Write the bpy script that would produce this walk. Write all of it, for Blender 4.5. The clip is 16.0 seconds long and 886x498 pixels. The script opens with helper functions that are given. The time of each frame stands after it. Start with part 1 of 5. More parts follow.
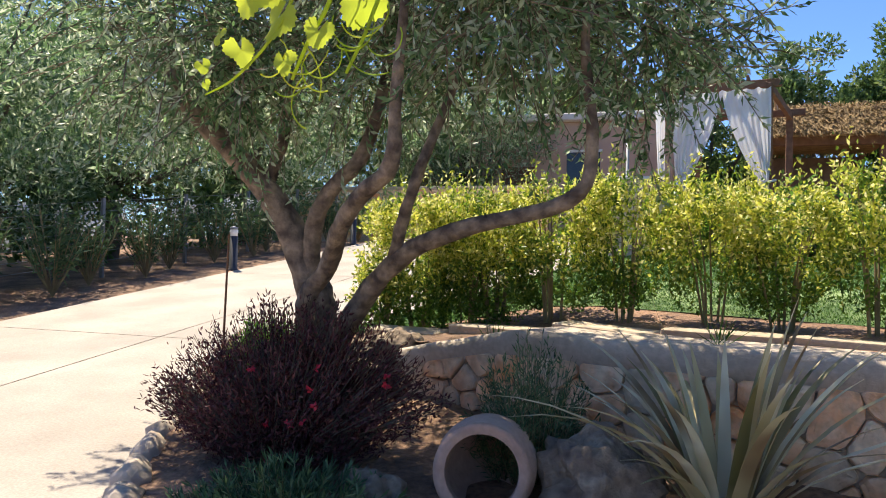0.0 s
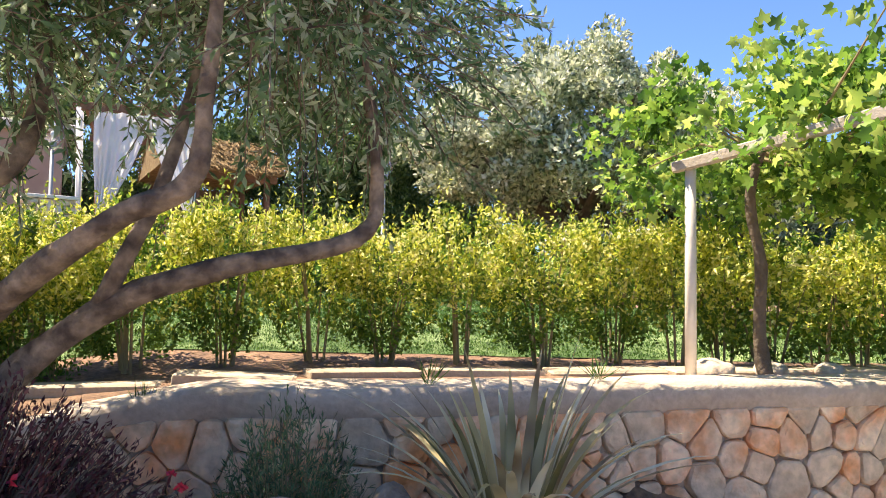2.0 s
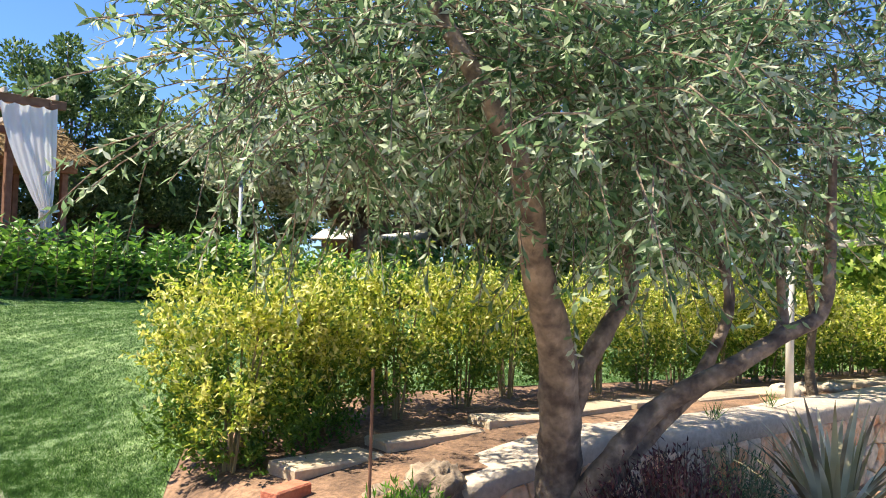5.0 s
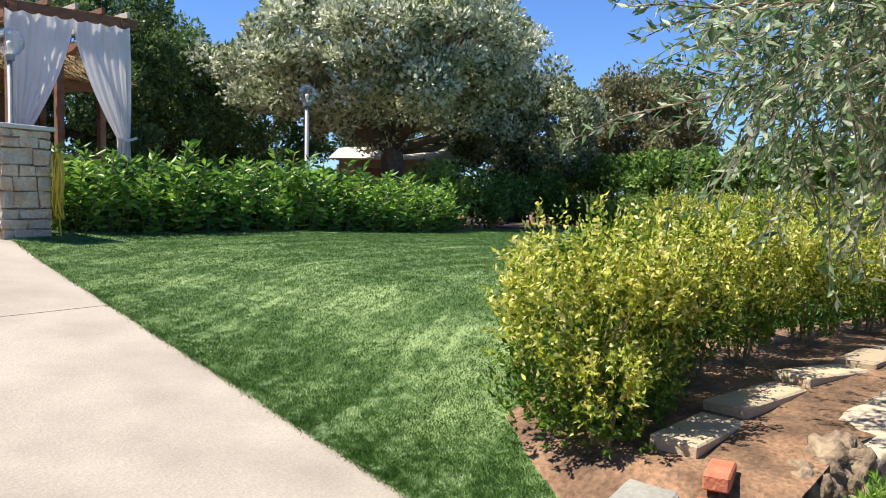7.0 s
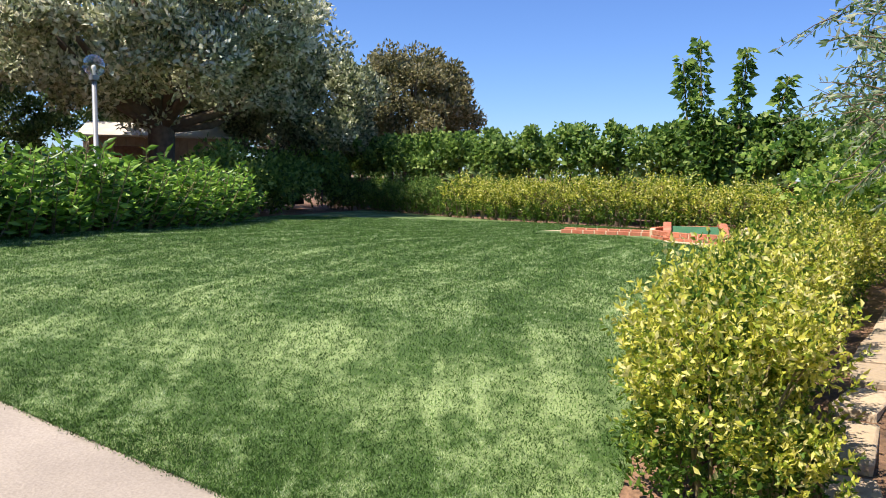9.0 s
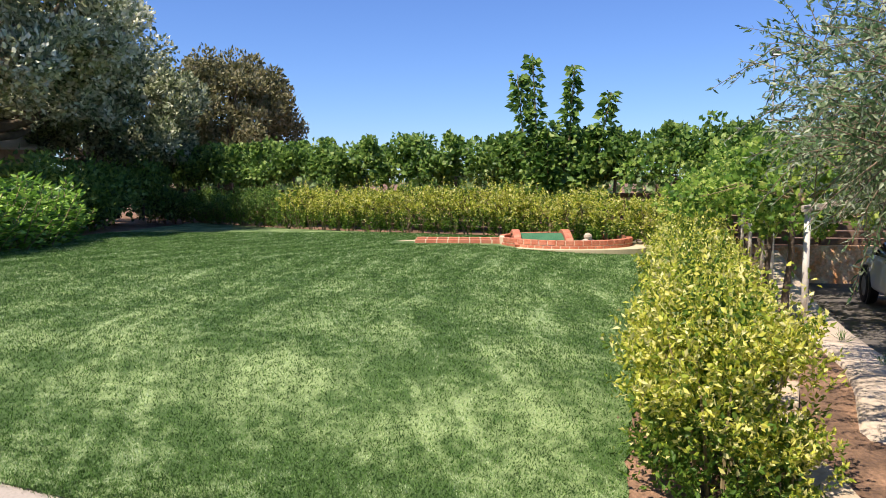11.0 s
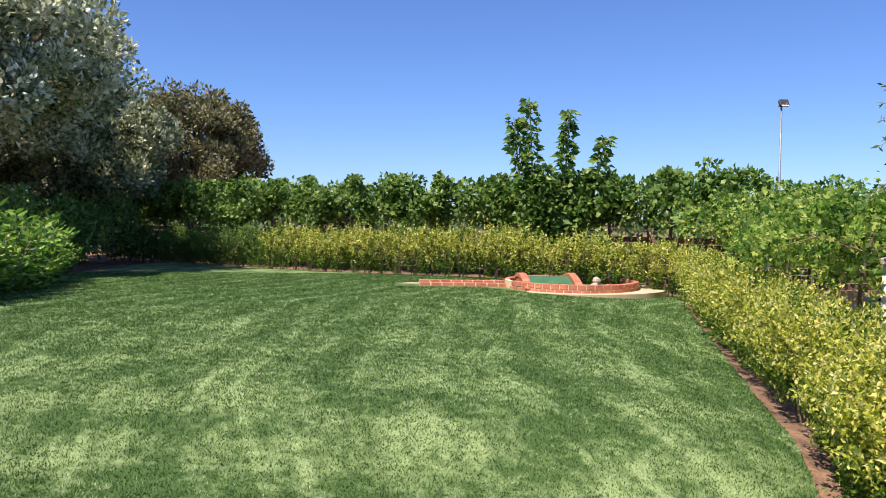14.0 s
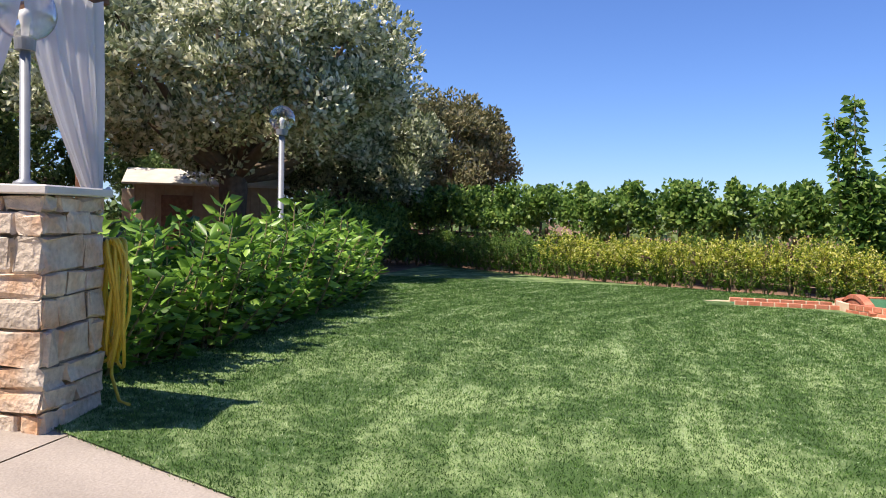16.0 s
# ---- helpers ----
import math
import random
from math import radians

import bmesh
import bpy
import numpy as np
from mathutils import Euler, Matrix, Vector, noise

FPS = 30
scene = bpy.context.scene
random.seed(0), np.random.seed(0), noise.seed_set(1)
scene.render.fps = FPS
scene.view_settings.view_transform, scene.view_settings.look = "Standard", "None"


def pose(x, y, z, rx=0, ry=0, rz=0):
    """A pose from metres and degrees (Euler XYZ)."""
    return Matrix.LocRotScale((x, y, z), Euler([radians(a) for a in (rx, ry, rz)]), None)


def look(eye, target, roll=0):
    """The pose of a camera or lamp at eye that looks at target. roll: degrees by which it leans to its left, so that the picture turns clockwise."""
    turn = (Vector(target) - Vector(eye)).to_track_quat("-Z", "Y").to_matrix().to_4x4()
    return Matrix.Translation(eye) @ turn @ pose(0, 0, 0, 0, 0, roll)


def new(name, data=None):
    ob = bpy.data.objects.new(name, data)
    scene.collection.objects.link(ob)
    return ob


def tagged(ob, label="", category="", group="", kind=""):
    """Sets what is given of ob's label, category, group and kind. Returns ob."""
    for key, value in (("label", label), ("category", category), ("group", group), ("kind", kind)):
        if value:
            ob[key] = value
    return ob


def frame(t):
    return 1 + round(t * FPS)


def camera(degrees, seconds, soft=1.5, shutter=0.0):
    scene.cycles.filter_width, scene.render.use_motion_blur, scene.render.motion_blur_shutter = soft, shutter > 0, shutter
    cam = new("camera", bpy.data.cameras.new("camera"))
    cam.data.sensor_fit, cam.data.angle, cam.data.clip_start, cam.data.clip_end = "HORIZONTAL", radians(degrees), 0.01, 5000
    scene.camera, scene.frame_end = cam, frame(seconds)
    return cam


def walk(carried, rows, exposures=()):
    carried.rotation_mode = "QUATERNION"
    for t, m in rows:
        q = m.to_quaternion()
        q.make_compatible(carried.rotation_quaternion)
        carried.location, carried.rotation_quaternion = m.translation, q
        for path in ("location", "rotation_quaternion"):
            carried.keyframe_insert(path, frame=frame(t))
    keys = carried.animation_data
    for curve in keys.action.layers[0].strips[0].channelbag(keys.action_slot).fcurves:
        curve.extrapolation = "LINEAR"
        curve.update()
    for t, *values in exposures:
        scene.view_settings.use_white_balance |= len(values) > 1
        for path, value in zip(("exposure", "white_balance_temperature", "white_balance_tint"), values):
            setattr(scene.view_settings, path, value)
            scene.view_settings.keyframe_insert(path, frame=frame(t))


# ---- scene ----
cam = camera(59.2, 16.0, 1.0)
PATH = [
    (0.0, pose(1.741, 1.412, 1.346, 90.50, -1.20, 17.91)),
    (0.5, pose(1.401, 1.575, 1.363, 91.90, -1.30, 3.71)),
    (1.0, pose(1.024, 1.677, 1.400, 92.60, -1.20, -8.49)),
    (1.5, pose(0.626, 1.809, 1.389, 93.00, -1.10, -19.29)),
    (2.0, pose(0.173, 1.958, 1.386, 93.30, -1.00, -28.99)),
    (2.5, pose(-0.284, 2.116, 1.414, 93.50, -0.90, -35.39)),
    (3.0, pose(-0.690, 2.391, 1.471, 93.60, -0.80, -38.49)),
    (5.5, pose(-3.500, 3.900, 1.850, 91.60, -1.50, -54.40)),
    (6.0, pose(-3.749, 4.415, 1.917, 89.60, -1.40, -54.70)),
    (6.5, pose(-3.962, 4.821, 1.942, 88.00, -1.40, -54.80)),
    (7.0, pose(-4.008, 5.327, 1.959, 86.30, -1.10, -54.80)),
    (7.5, pose(-3.998, 5.843, 1.968, 85.30, -1.00, -55.70)),
    (8.0, pose(-3.971, 6.320, 2.018, 84.70, -0.90, -59.60)),
    (8.5, pose(-3.828, 6.839, 2.136, 84.50, -0.80, -66.80)),
    (9.0, pose(-3.816, 7.336, 2.236, 84.60, -0.80, -74.20)),
    (11.5, pose(-4.102, 8.373, 2.388, 85.30, 0.20, -90.40)),
    (12.0, pose(-4.092, 8.402, 2.404, 85.70, 0.20, -92.30)),
    (12.5, pose(-4.078, 8.526, 2.396, 86.30, 0.00, -93.60)),
    (13.0, pose(-4.002, 8.821, 2.396, 87.00, -0.20, -94.00)),
    (13.5, pose(-3.861, 9.255, 2.438, 87.50, -0.50, -93.90)),
    (14.0, pose(-3.817, 9.723, 2.463, 87.80, -0.70, -93.20)),
    (14.5, pose(-3.737, 10.186, 2.488, 87.80, -0.80, -91.60)),
    (15.0, pose(-3.545, 10.679, 2.581, 87.80, -1.00, -87.50)),
    (15.5, pose(-3.413, 11.169, 2.631, 87.70, -1.10, -82.40)),
    (16.0, pose(-3.213, 11.636, 2.606, 87.60, -1.40, -78.10)),
]
walk(cam, PATH, [(0.0, 0.95, 7400, 11), (1.5, 1.44, 7900, 14), (3.0, 1.34, 8000, 14), (5.5, 1.1, 7000, 8), (7.0, 0.75, 6950, 9), (9.0, 0.62, 7100, 14), (12.5, 0.52, 7050, 16), (16.0, 0.56, 7000, 17)])

# ---- world, sun, exposure ----
world = bpy.data.worlds.new("world")
scene.world = world
world.use_nodes = True
SUN_DIR = Vector((-0.40, 0.42, 1.0)).normalized()
sky = world.node_tree.nodes.new("ShaderNodeTexSky")
sky.sky_type, sky.sun_disc = "NISHITA", False
sky.sun_elevation = math.asin(SUN_DIR.z)
sky.sun_rotation = math.atan2(SUN_DIR.x, SUN_DIR.y)
sky.air_density, sky.dust_density, sky.ozone_density = 1.0, 0.0, 4.5
back = world.node_tree.nodes["Background"]
tint = world.node_tree.nodes.new("ShaderNodeMix")
tint.data_type, tint.blend_type = "RGBA", "MULTIPLY"
tint.inputs[0].default_value = 1.0
tint.inputs[7].default_value = (0.70, 0.98, 1.50, 1)  # a clear, deep summer blue
world.node_tree.links.new(sky.outputs[0], tint.inputs[6])
world.node_tree.links.new(tint.outputs[2], back.inputs[0])
back.inputs[1].default_value = 0.076
sun = new("sun", bpy.data.lights.new("sun", "SUN"))
sun.data.energy, sun.data.angle, sun.data.color = 5.0, radians(0.6), (1.0, 0.95, 0.86)
sun.matrix_world = look((0, 0, 30), Vector((0, 0, 30)) - SUN_DIR)


# ---- materials ----
def mat(name, color, rough=0.7, second=None, scale=6.0, detail=0.25, bump=0.0, bump_scale=60.0, metal=0.0,
        vary=0.0, translucent=0.0, spec=0.5, fine=0.0):
    m = bpy.data.materials.new(name)
    m.use_nodes = True
    nt = m.node_tree
    N, L = nt.nodes, nt.links
    p = N["Principled BSDF"]
    p.inputs["Roughness"].default_value = rough
    p.inputs["Metallic"].default_value = metal
    p.inputs["Specular IOR Level"].default_value = spec
    tc = N.new("ShaderNodeNewGeometry")
    n1 = N.new("ShaderNodeTexNoise")
    n1.inputs["Scale"].default_value, n1.inputs["Detail"].default_value = scale, 6
    L.new(tc.outputs["Position"], n1.inputs["Vector"])
    mix = N.new("ShaderNodeMix")
    mix.data_type = "RGBA"
    mix.inputs[6].default_value = (*color, 1)
    mix.inputs[7].default_value = (*(second or [c * (1 - detail) for c in color]), 1)
    ramp = N.new("ShaderNodeMapRange")
    ramp.inputs[1].default_value, ramp.inputs[2].default_value = 0.35, 0.65
    L.new(n1.outputs[0], ramp.inputs[0])
    if vary > 0.15:
        own = N.new("ShaderNodeObjectInfo")
        sh = N.new("ShaderNodeMapRange")
        sh.inputs[3].default_value, sh.inputs[4].default_value = -0.65, 0.15
        L.new(own.outputs["Random"], sh.inputs[0])
        sm = N.new("ShaderNodeMath")
        sm.use_clamp = True
        L.new(ramp.outputs[0], sm.inputs[0])
        L.new(sh.outputs[0], sm.inputs[1])
        L.new(sm.outputs[0], mix.inputs[0])
    else:
        L.new(ramp.outputs[0], mix.inputs[0])
    col = mix.outputs[2]
    if fine:
        n2 = N.new("ShaderNodeTexNoise")
        n2.inputs["Scale"].default_value, n2.inputs["Detail"].default_value = bump_scale, 3
        L.new(tc.outputs["Position"], n2.inputs["Vector"])
        mr = N.new("ShaderNodeMapRange")
        mr.inputs[1].default_value, mr.inputs[2].default_value = 0.3, 0.7
        mr.inputs[3].default_value, mr.inputs[4].default_value = 1 - fine, 1 + fine
        L.new(n2.outputs[0], mr.inputs[0])
        hs = N.new("ShaderNodeHueSaturation")
        L.new(col, hs.inputs["Color"])
        L.new(mr.outputs[0], hs.inputs["Value"])
        col = hs.outputs[0]
    if vary:
        oi = N.new("ShaderNodeObjectInfo")
        mr = N.new("ShaderNodeMapRange")
        mr.inputs[3].default_value, mr.inputs[4].default_value = 1 - vary, 1 + vary
        L.new(oi.outputs["Random"], mr.inputs[0])
        hs = N.new("ShaderNodeHueSaturation")
        L.new(col, hs.inputs["Color"])
        L.new(mr.outputs[0], hs.inputs["Value"])
        col = hs.outputs[0]
    L.new(col, p.inputs["Base Color"])
    if bump:
        nb = N.new("ShaderNodeTexNoise")
        nb.inputs["Scale"].default_value, nb.inputs["Detail"].default_value = bump_scale, 5
        L.new(tc.outputs["Position"], nb.inputs["Vector"])
        b = N.new("ShaderNodeBump")
        b.inputs["Strength"].default_value, b.inputs["Distance"].default_value = bump, 0.02
        L.new(nb.outputs[0], b.inputs["Height"])
        L.new(b.outputs[0], p.inputs["Normal"])
    if translucent:
        tr = N.new("ShaderNodeBsdfTranslucent")
        L.new(col, tr.inputs[0])
        ms = N.new("ShaderNodeMixShader")
        ms.inputs[0].default_value = translucent
        L.new(p.outputs[0], ms.inputs[1])
        L.new(tr.outputs[0], ms.inputs[2])
        L.new(ms.outputs[0], N["Material Output"].inputs[0])
    return m


def leaf_mat(name, colors, rough=0.5, translucent=0.35, spec=0.35, drift=0.25, drift_scale=2.5, each=False):
    """Leaf colours from a ramp over each leaf's own random number, with slow drift over the plant."""
    m = bpy.data.materials.new(name)
    m.use_nodes = True
    N, L = m.node_tree.nodes, m.node_tree.links
    p = N["Principled BSDF"]
    p.inputs["Roughness"].default_value, p.inputs["Specular IOR Level"].default_value = rough, spec
    g = N.new("ShaderNodeNewGeometry")
    r = N.new("ShaderNodeValToRGB")
    els = r.color_ramp.elements
    for i, c in enumerate(colors):
        k = i / (len(colors) - 1)
        e = els[i] if i < 2 else els.new(k)
        e.position = k
        e.color = (*c, 1)
    n = N.new("ShaderNodeTexNoise")
    n.inputs["Scale"].default_value = drift_scale
    L.new(g.outputs["Position"], n.inputs["Vector"])
    mr = N.new("ShaderNodeMapRange")
    mr.inputs[1].default_value, mr.inputs[2].default_value = 0.3, 0.7
    mr.inputs[3].default_value, mr.inputs[4].default_value = -drift, drift
    L.new(n.outputs[0], mr.inputs[0])
    add = N.new("ShaderNodeMath")
    L.new(N.new("ShaderNodeObjectInfo").outputs["Random"] if each else g.outputs["Random Per Island"], add.inputs[0])
    L.new(mr.outputs[0], add.inputs[1])
    L.new(add.outputs[0], r.inputs[0])
    L.new(r.outputs[0], p.inputs["Base Color"])
    tr = N.new("ShaderNodeBsdfTranslucent")
    L.new(r.outputs[0], tr.inputs[0])
    ms = N.new("ShaderNodeMixShader")
    ms.inputs[0].default_value = translucent
    L.new(p.outputs[0], ms.inputs[1])
    L.new(tr.outputs[0], ms.inputs[2])
    L.new(ms.outputs[0], N["Material Output"].inputs[0])
    return m


def glass_mat(name, tint=(0.95, 0.97, 0.97), rough=0.02):
    m = bpy.data.materials.new(name)
    m.use_nodes = True
    N, L = m.node_tree.nodes, m.node_tree.links
    gl = N.new("ShaderNodeBsdfGlossy")
    gl.inputs["Roughness"].default_value = rough
    tp = N.new("ShaderNodeBsdfTransparent")
    tp.inputs[0].default_value = (*tint, 1)
    ms = N.new("ShaderNodeMixShader")
    lw = N.new("ShaderNodeLayerWeight")
    lw.inputs[0].default_value = 0.35
    L.new(lw.outputs["Facing"], ms.inputs[0])
    L.new(tp.outputs[0], ms.inputs[1])
    L.new(gl.outputs[0], ms.inputs[2])
    L.new(ms.outputs[0], N["Material Output"].inputs[0])
    return m


M_CONC = mat("concrete", (0.42, 0.365, 0.305), 0.85, (0.315, 0.272, 0.225), 1.3, bump=0.25, bump_scale=70, fine=0.12)
M_JOINT = mat("joint_mortar", (0.35, 0.29, 0.22), 0.95, (0.26, 0.21, 0.16), 12)
M_WALLJOINT = mat("wall_mortar", (0.30, 0.23, 0.165), 0.95, (0.52, 0.43, 0.33), 9, bump=0.5)
# parking ground, its deep shade put into a near-black colour
M_ASPH = mat("parking_shade_dark", (0.10, 0.09, 0.085), 0.95, (0.16, 0.14, 0.12), 2, bump=0.6, bump_scale=90, fine=0.3)
M_SOIL = mat("soil", (0.12, 0.07, 0.043), 0.95, (0.30, 0.175, 0.105), 3, bump=0.9, bump_scale=35, fine=0.35)
M_LAWN = mat("lawn_ground", (0.05, 0.105, 0.022), 0.95, (0.24, 0.33, 0.13), 1.6, bump=0.5, bump_scale=70, fine=0.3)
M_STONE = mat("stone", (0.78, 0.60, 0.41), 0.9, (0.70, 0.29, 0.11), 5.0, bump=1.0, bump_scale=18, vary=0.24, fine=0.22)
M_ASHLAR = mat("ashlar", (0.66, 0.56, 0.44), 0.9, (0.58, 0.34, 0.19), 5, bump=0.9, bump_scale=28, vary=0.17, fine=0.16)
M_COPING = mat("coping_mortar", (0.56, 0.46, 0.36), 0.9, (0.45, 0.36, 0.27), 3, bump=0.5, bump_scale=30, fine=0.12)
M_SLAB = mat("slab", (0.50, 0.39, 0.27), 0.85, (0.42, 0.34, 0.25), 4, bump=0.35, bump_scale=40, vary=0.12, fine=0.1)
M_GREYSLAB = mat("grey_slab", (0.34, 0.33, 0.30), 0.9, (0.26, 0.25, 0.23), 5, bump=0.4, bump_scale=40, fine=0.14)
M_REDBRICK = mat("red_brick", (0.48, 0.14, 0.075), 0.85, (0.56, 0.22, 0.13), 8, bump=0.4, bump_scale=50, vary=0.15, fine=0.12)
M_MORTAR = mat("pale_mortar", (0.72, 0.56, 0.40), 0.9, (0.64, 0.48, 0.33), 5)
M_APRON = mat("golf_apron", (0.60, 0.49, 0.31), 0.9, (0.53, 0.43, 0.27), 3, bump=0.2, fine=0.08)
M_GREEN = mat("golf_turf", (0.035, 0.14, 0.065), 0.95, (0.05, 0.17, 0.08), 5, bump=0.4, bump_scale=120, fine=0.2)
M_BARK = mat("olive_bark", (0.09, 0.062, 0.045), 0.9, (0.34, 0.25, 0.17), 11, bump=1.0, bump_scale=26, fine=0.3)
M_DARKBARK = mat("dark_bark", (0.09, 0.07, 0.05), 0.95, (0.15, 0.115, 0.08), 7, bump=0.9, bump_scale=30)
M_TWIG = mat("twig", (0.22, 0.17, 0.09), 0.9, (0.30, 0.24, 0.12), 9)
M_POST = mat("white_post", (0.72, 0.68, 0.60), 0.6, (0.62, 0.57, 0.48), 8, bump=0.15)
M_WOOD = mat("brown_wood", (0.16, 0.07, 0.035), 0.75, (0.22, 0.11, 0.06), 9, bump=0.3)
M_BEAM = mat("pale_beam", (0.52, 0.46, 0.38), 0.8, (0.40, 0.34, 0.27), 9, bump=0.3)
M_BOARD = mat("fence_board", (0.20, 0.13, 0.085), 0.85, (0.13, 0.085, 0.06), 5, bump=0.3, vary=0.2)
M_CLOTH = mat("white_cloth", (0.84, 0.83, 0.84), 0.9, (0.78, 0.77, 0.80), 3, translucent=0.35)
M_GREY = mat("grey_metal", (0.27, 0.29, 0.31), 0.5, (0.22, 0.24, 0.26), 8, metal=0.3)
M_BLACK = mat("dark_metal", (0.03, 0.032, 0.036), 0.5, (0.05, 0.05, 0.055), 12)
M_GLOBE = glass_mat("clear_globe")
M_BULB = mat("bulb", (0.85, 0.83, 0.78), 0.4)
M_HOSE = mat("yellow_hose", (0.80, 0.58, 0.06), 0.45, (0.70, 0.48, 0.05), 20)
M_CAP = mat("pale_cap", (0.60, 0.57, 0.52), 0.6, (0.68, 0.64, 0.58), 4, bump=0.1)
M_TERRA = mat("terracotta", (0.50, 0.33, 0.25), 0.85, (0.42, 0.27, 0.20), 7, bump=0.3, bump_scale=40, fine=0.1)
M_ROCK = mat("pitted_rock", (0.34, 0.26, 0.18), 0.95, (0.17, 0.12, 0.085), 8, bump=1.0, bump_scale=24, fine=0.3)
M_CARW = mat("car_white", (0.80, 0.80, 0.80), 0.25, (0.78, 0.78, 0.78), 2)
M_CARG = mat("car_glass", (0.012, 0.014, 0.016), 0.06, (0.01, 0.012, 0.014), 2)
M_RED = mat("tail_red", (0.22, 0.008, 0.008), 0.2, (0.16, 0.006, 0.006), 9)
M_TYRE = mat("tyre", (0.02, 0.02, 0.021), 0.85, (0.03, 0.03, 0.03), 20)
M_PLASTER = mat("plaster", (0.62, 0.50, 0.40), 0.9, (0.56, 0.44, 0.35), 2, bump=0.2)
M_PINK = mat("pink_plaster", (0.50, 0.34, 0.25), 0.9, (0.44, 0.29, 0.21), 2, bump=0.2)
M_SHED = mat("shed_wood", (0.44, 0.33, 0.22), 0.85, (0.36, 0.26, 0.17), 6, vary=0.1)
M_ROOF = mat("pale_roof", (0.62, 0.58, 0.52), 0.8, (0.52, 0.48, 0.42), 3)
M_THATCH = mat("thatch", (0.34, 0.23, 0.10), 0.95, (0.22, 0.14, 0.06), 8, bump=1.0, bump_scale=50)
M_POOL = mat("pool_blue", (0.03, 0.30, 0.62), 0.2, (0.05, 0.38, 0.70), 2)
M_BLOSSOM = mat("crimson_petal", (0.55, 0.03, 0.06), 0.6, (0.45, 0.02, 0.05), 9)
M_WIRE = mat("wire", (0.25, 0.25, 0.24), 0.5)

L_OLIVE = leaf_mat("olive_leaf", [(0.06, 0.13, 0.05), (0.15, 0.26, 0.11), (0.31, 0.42, 0.22), (0.66, 0.72, 0.54)], 0.38, 0.55)
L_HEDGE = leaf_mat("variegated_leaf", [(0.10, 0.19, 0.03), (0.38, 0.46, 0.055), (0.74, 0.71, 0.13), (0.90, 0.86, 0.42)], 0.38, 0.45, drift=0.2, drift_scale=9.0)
# greener inner leaves, with the shade inside the shrub put into their colour
L_HEDGELOW = leaf_mat("green_shade_inner_leaf", [(0.06, 0.13, 0.02), (0.11, 0.22, 0.03), (0.22, 0.33, 0.05)], 0.45, 0.45)
L_LAUREL = leaf_mat("laurel_leaf", [(0.03, 0.085, 0.014), (0.09, 0.215, 0.027), (0.22, 0.42, 0.055), (0.40, 0.60, 0.11)], 0.4, 0.35, 0.4)
L_VINE = leaf_mat("vine_leaf", [(0.05, 0.13, 0.02), (0.13, 0.27, 0.04), (0.28, 0.44, 0.07), (0.54, 0.64, 0.16)], 0.45, 0.5, drift=0.35, drift_scale=3.5)
L_SPRIG = leaf_mat("young_vine_leaf", [(0.34, 0.46, 0.04), (0.50, 0.60, 0.06), (0.62, 0.62, 0.10)], 0.45, 0.55)
L_DARK = leaf_mat("dark_leaf", [(0.05, 0.10, 0.03), (0.11, 0.19, 0.055), (0.24, 0.33, 0.12)], 0.45, 0.35)
L_CAROB = leaf_mat("carob_leaf", [(0.09, 0.13, 0.06), (0.34, 0.39, 0.22), (0.66, 0.69, 0.48), (0.88, 0.88, 0.72)], 0.32, 0.3, drift_scale=1.0)
# the carob leaf again, less white: shade is mixed into the colours
L_DARKCAROB = leaf_mat("carob_leaf_painted_shade", [(0.06, 0.09, 0.04), (0.18, 0.23, 0.11), (0.40, 0.44, 0.26), (0.66, 0.68, 0.48)], 0.35, 0.3, drift_scale=1.0)
# dimmer copy of the vine leaf, shade included in its greens
L_VINEFAR = leaf_mat("painted_shade_leaf", [(0.05, 0.12, 0.025), (0.11, 0.22, 0.045), (0.22, 0.36, 0.08), (0.34, 0.46, 0.12)], 0.45, 0.45)
L_BROWN = leaf_mat("brownish_leaf", [(0.10, 0.11, 0.045), (0.21, 0.21, 0.09), (0.38, 0.34, 0.19)], 0.5, 0.3)
L_MAROON = leaf_mat("maroon_leaf", [(0.05, 0.014, 0.016), (0.12, 0.032, 0.034), (0.24, 0.10, 0.09)], 0.55, 0.3)
L_FEATHER = leaf_mat("feathery_leaf", [(0.036, 0.084, 0.036), (0.084, 0.168, 0.072), (0.192, 0.288, 0.132)], 0.55, 0.3)
L_BRIGHT = leaf_mat("bright_herb", [(0.12, 0.28, 0.03), (0.25, 0.46, 0.05)], 0.5, 0.4)
L_SWORD = leaf_mat("sword_leaf", [(0.22, 0.19, 0.07), (0.60, 0.50, 0.26), (0.85, 0.78, 0.54), (0.28, 0.18, 0.09), (0.66, 0.56, 0.30)], 0.45, 0.3, each=True)
L_GRASS = leaf_mat("grass_blade", [(0.032, 0.085, 0.015), (0.075, 0.185, 0.03), (0.17, 0.32, 0.075), (0.56, 0.67, 0.40)], 0.5, 0.3, drift=0.12, drift_scale=2.4)


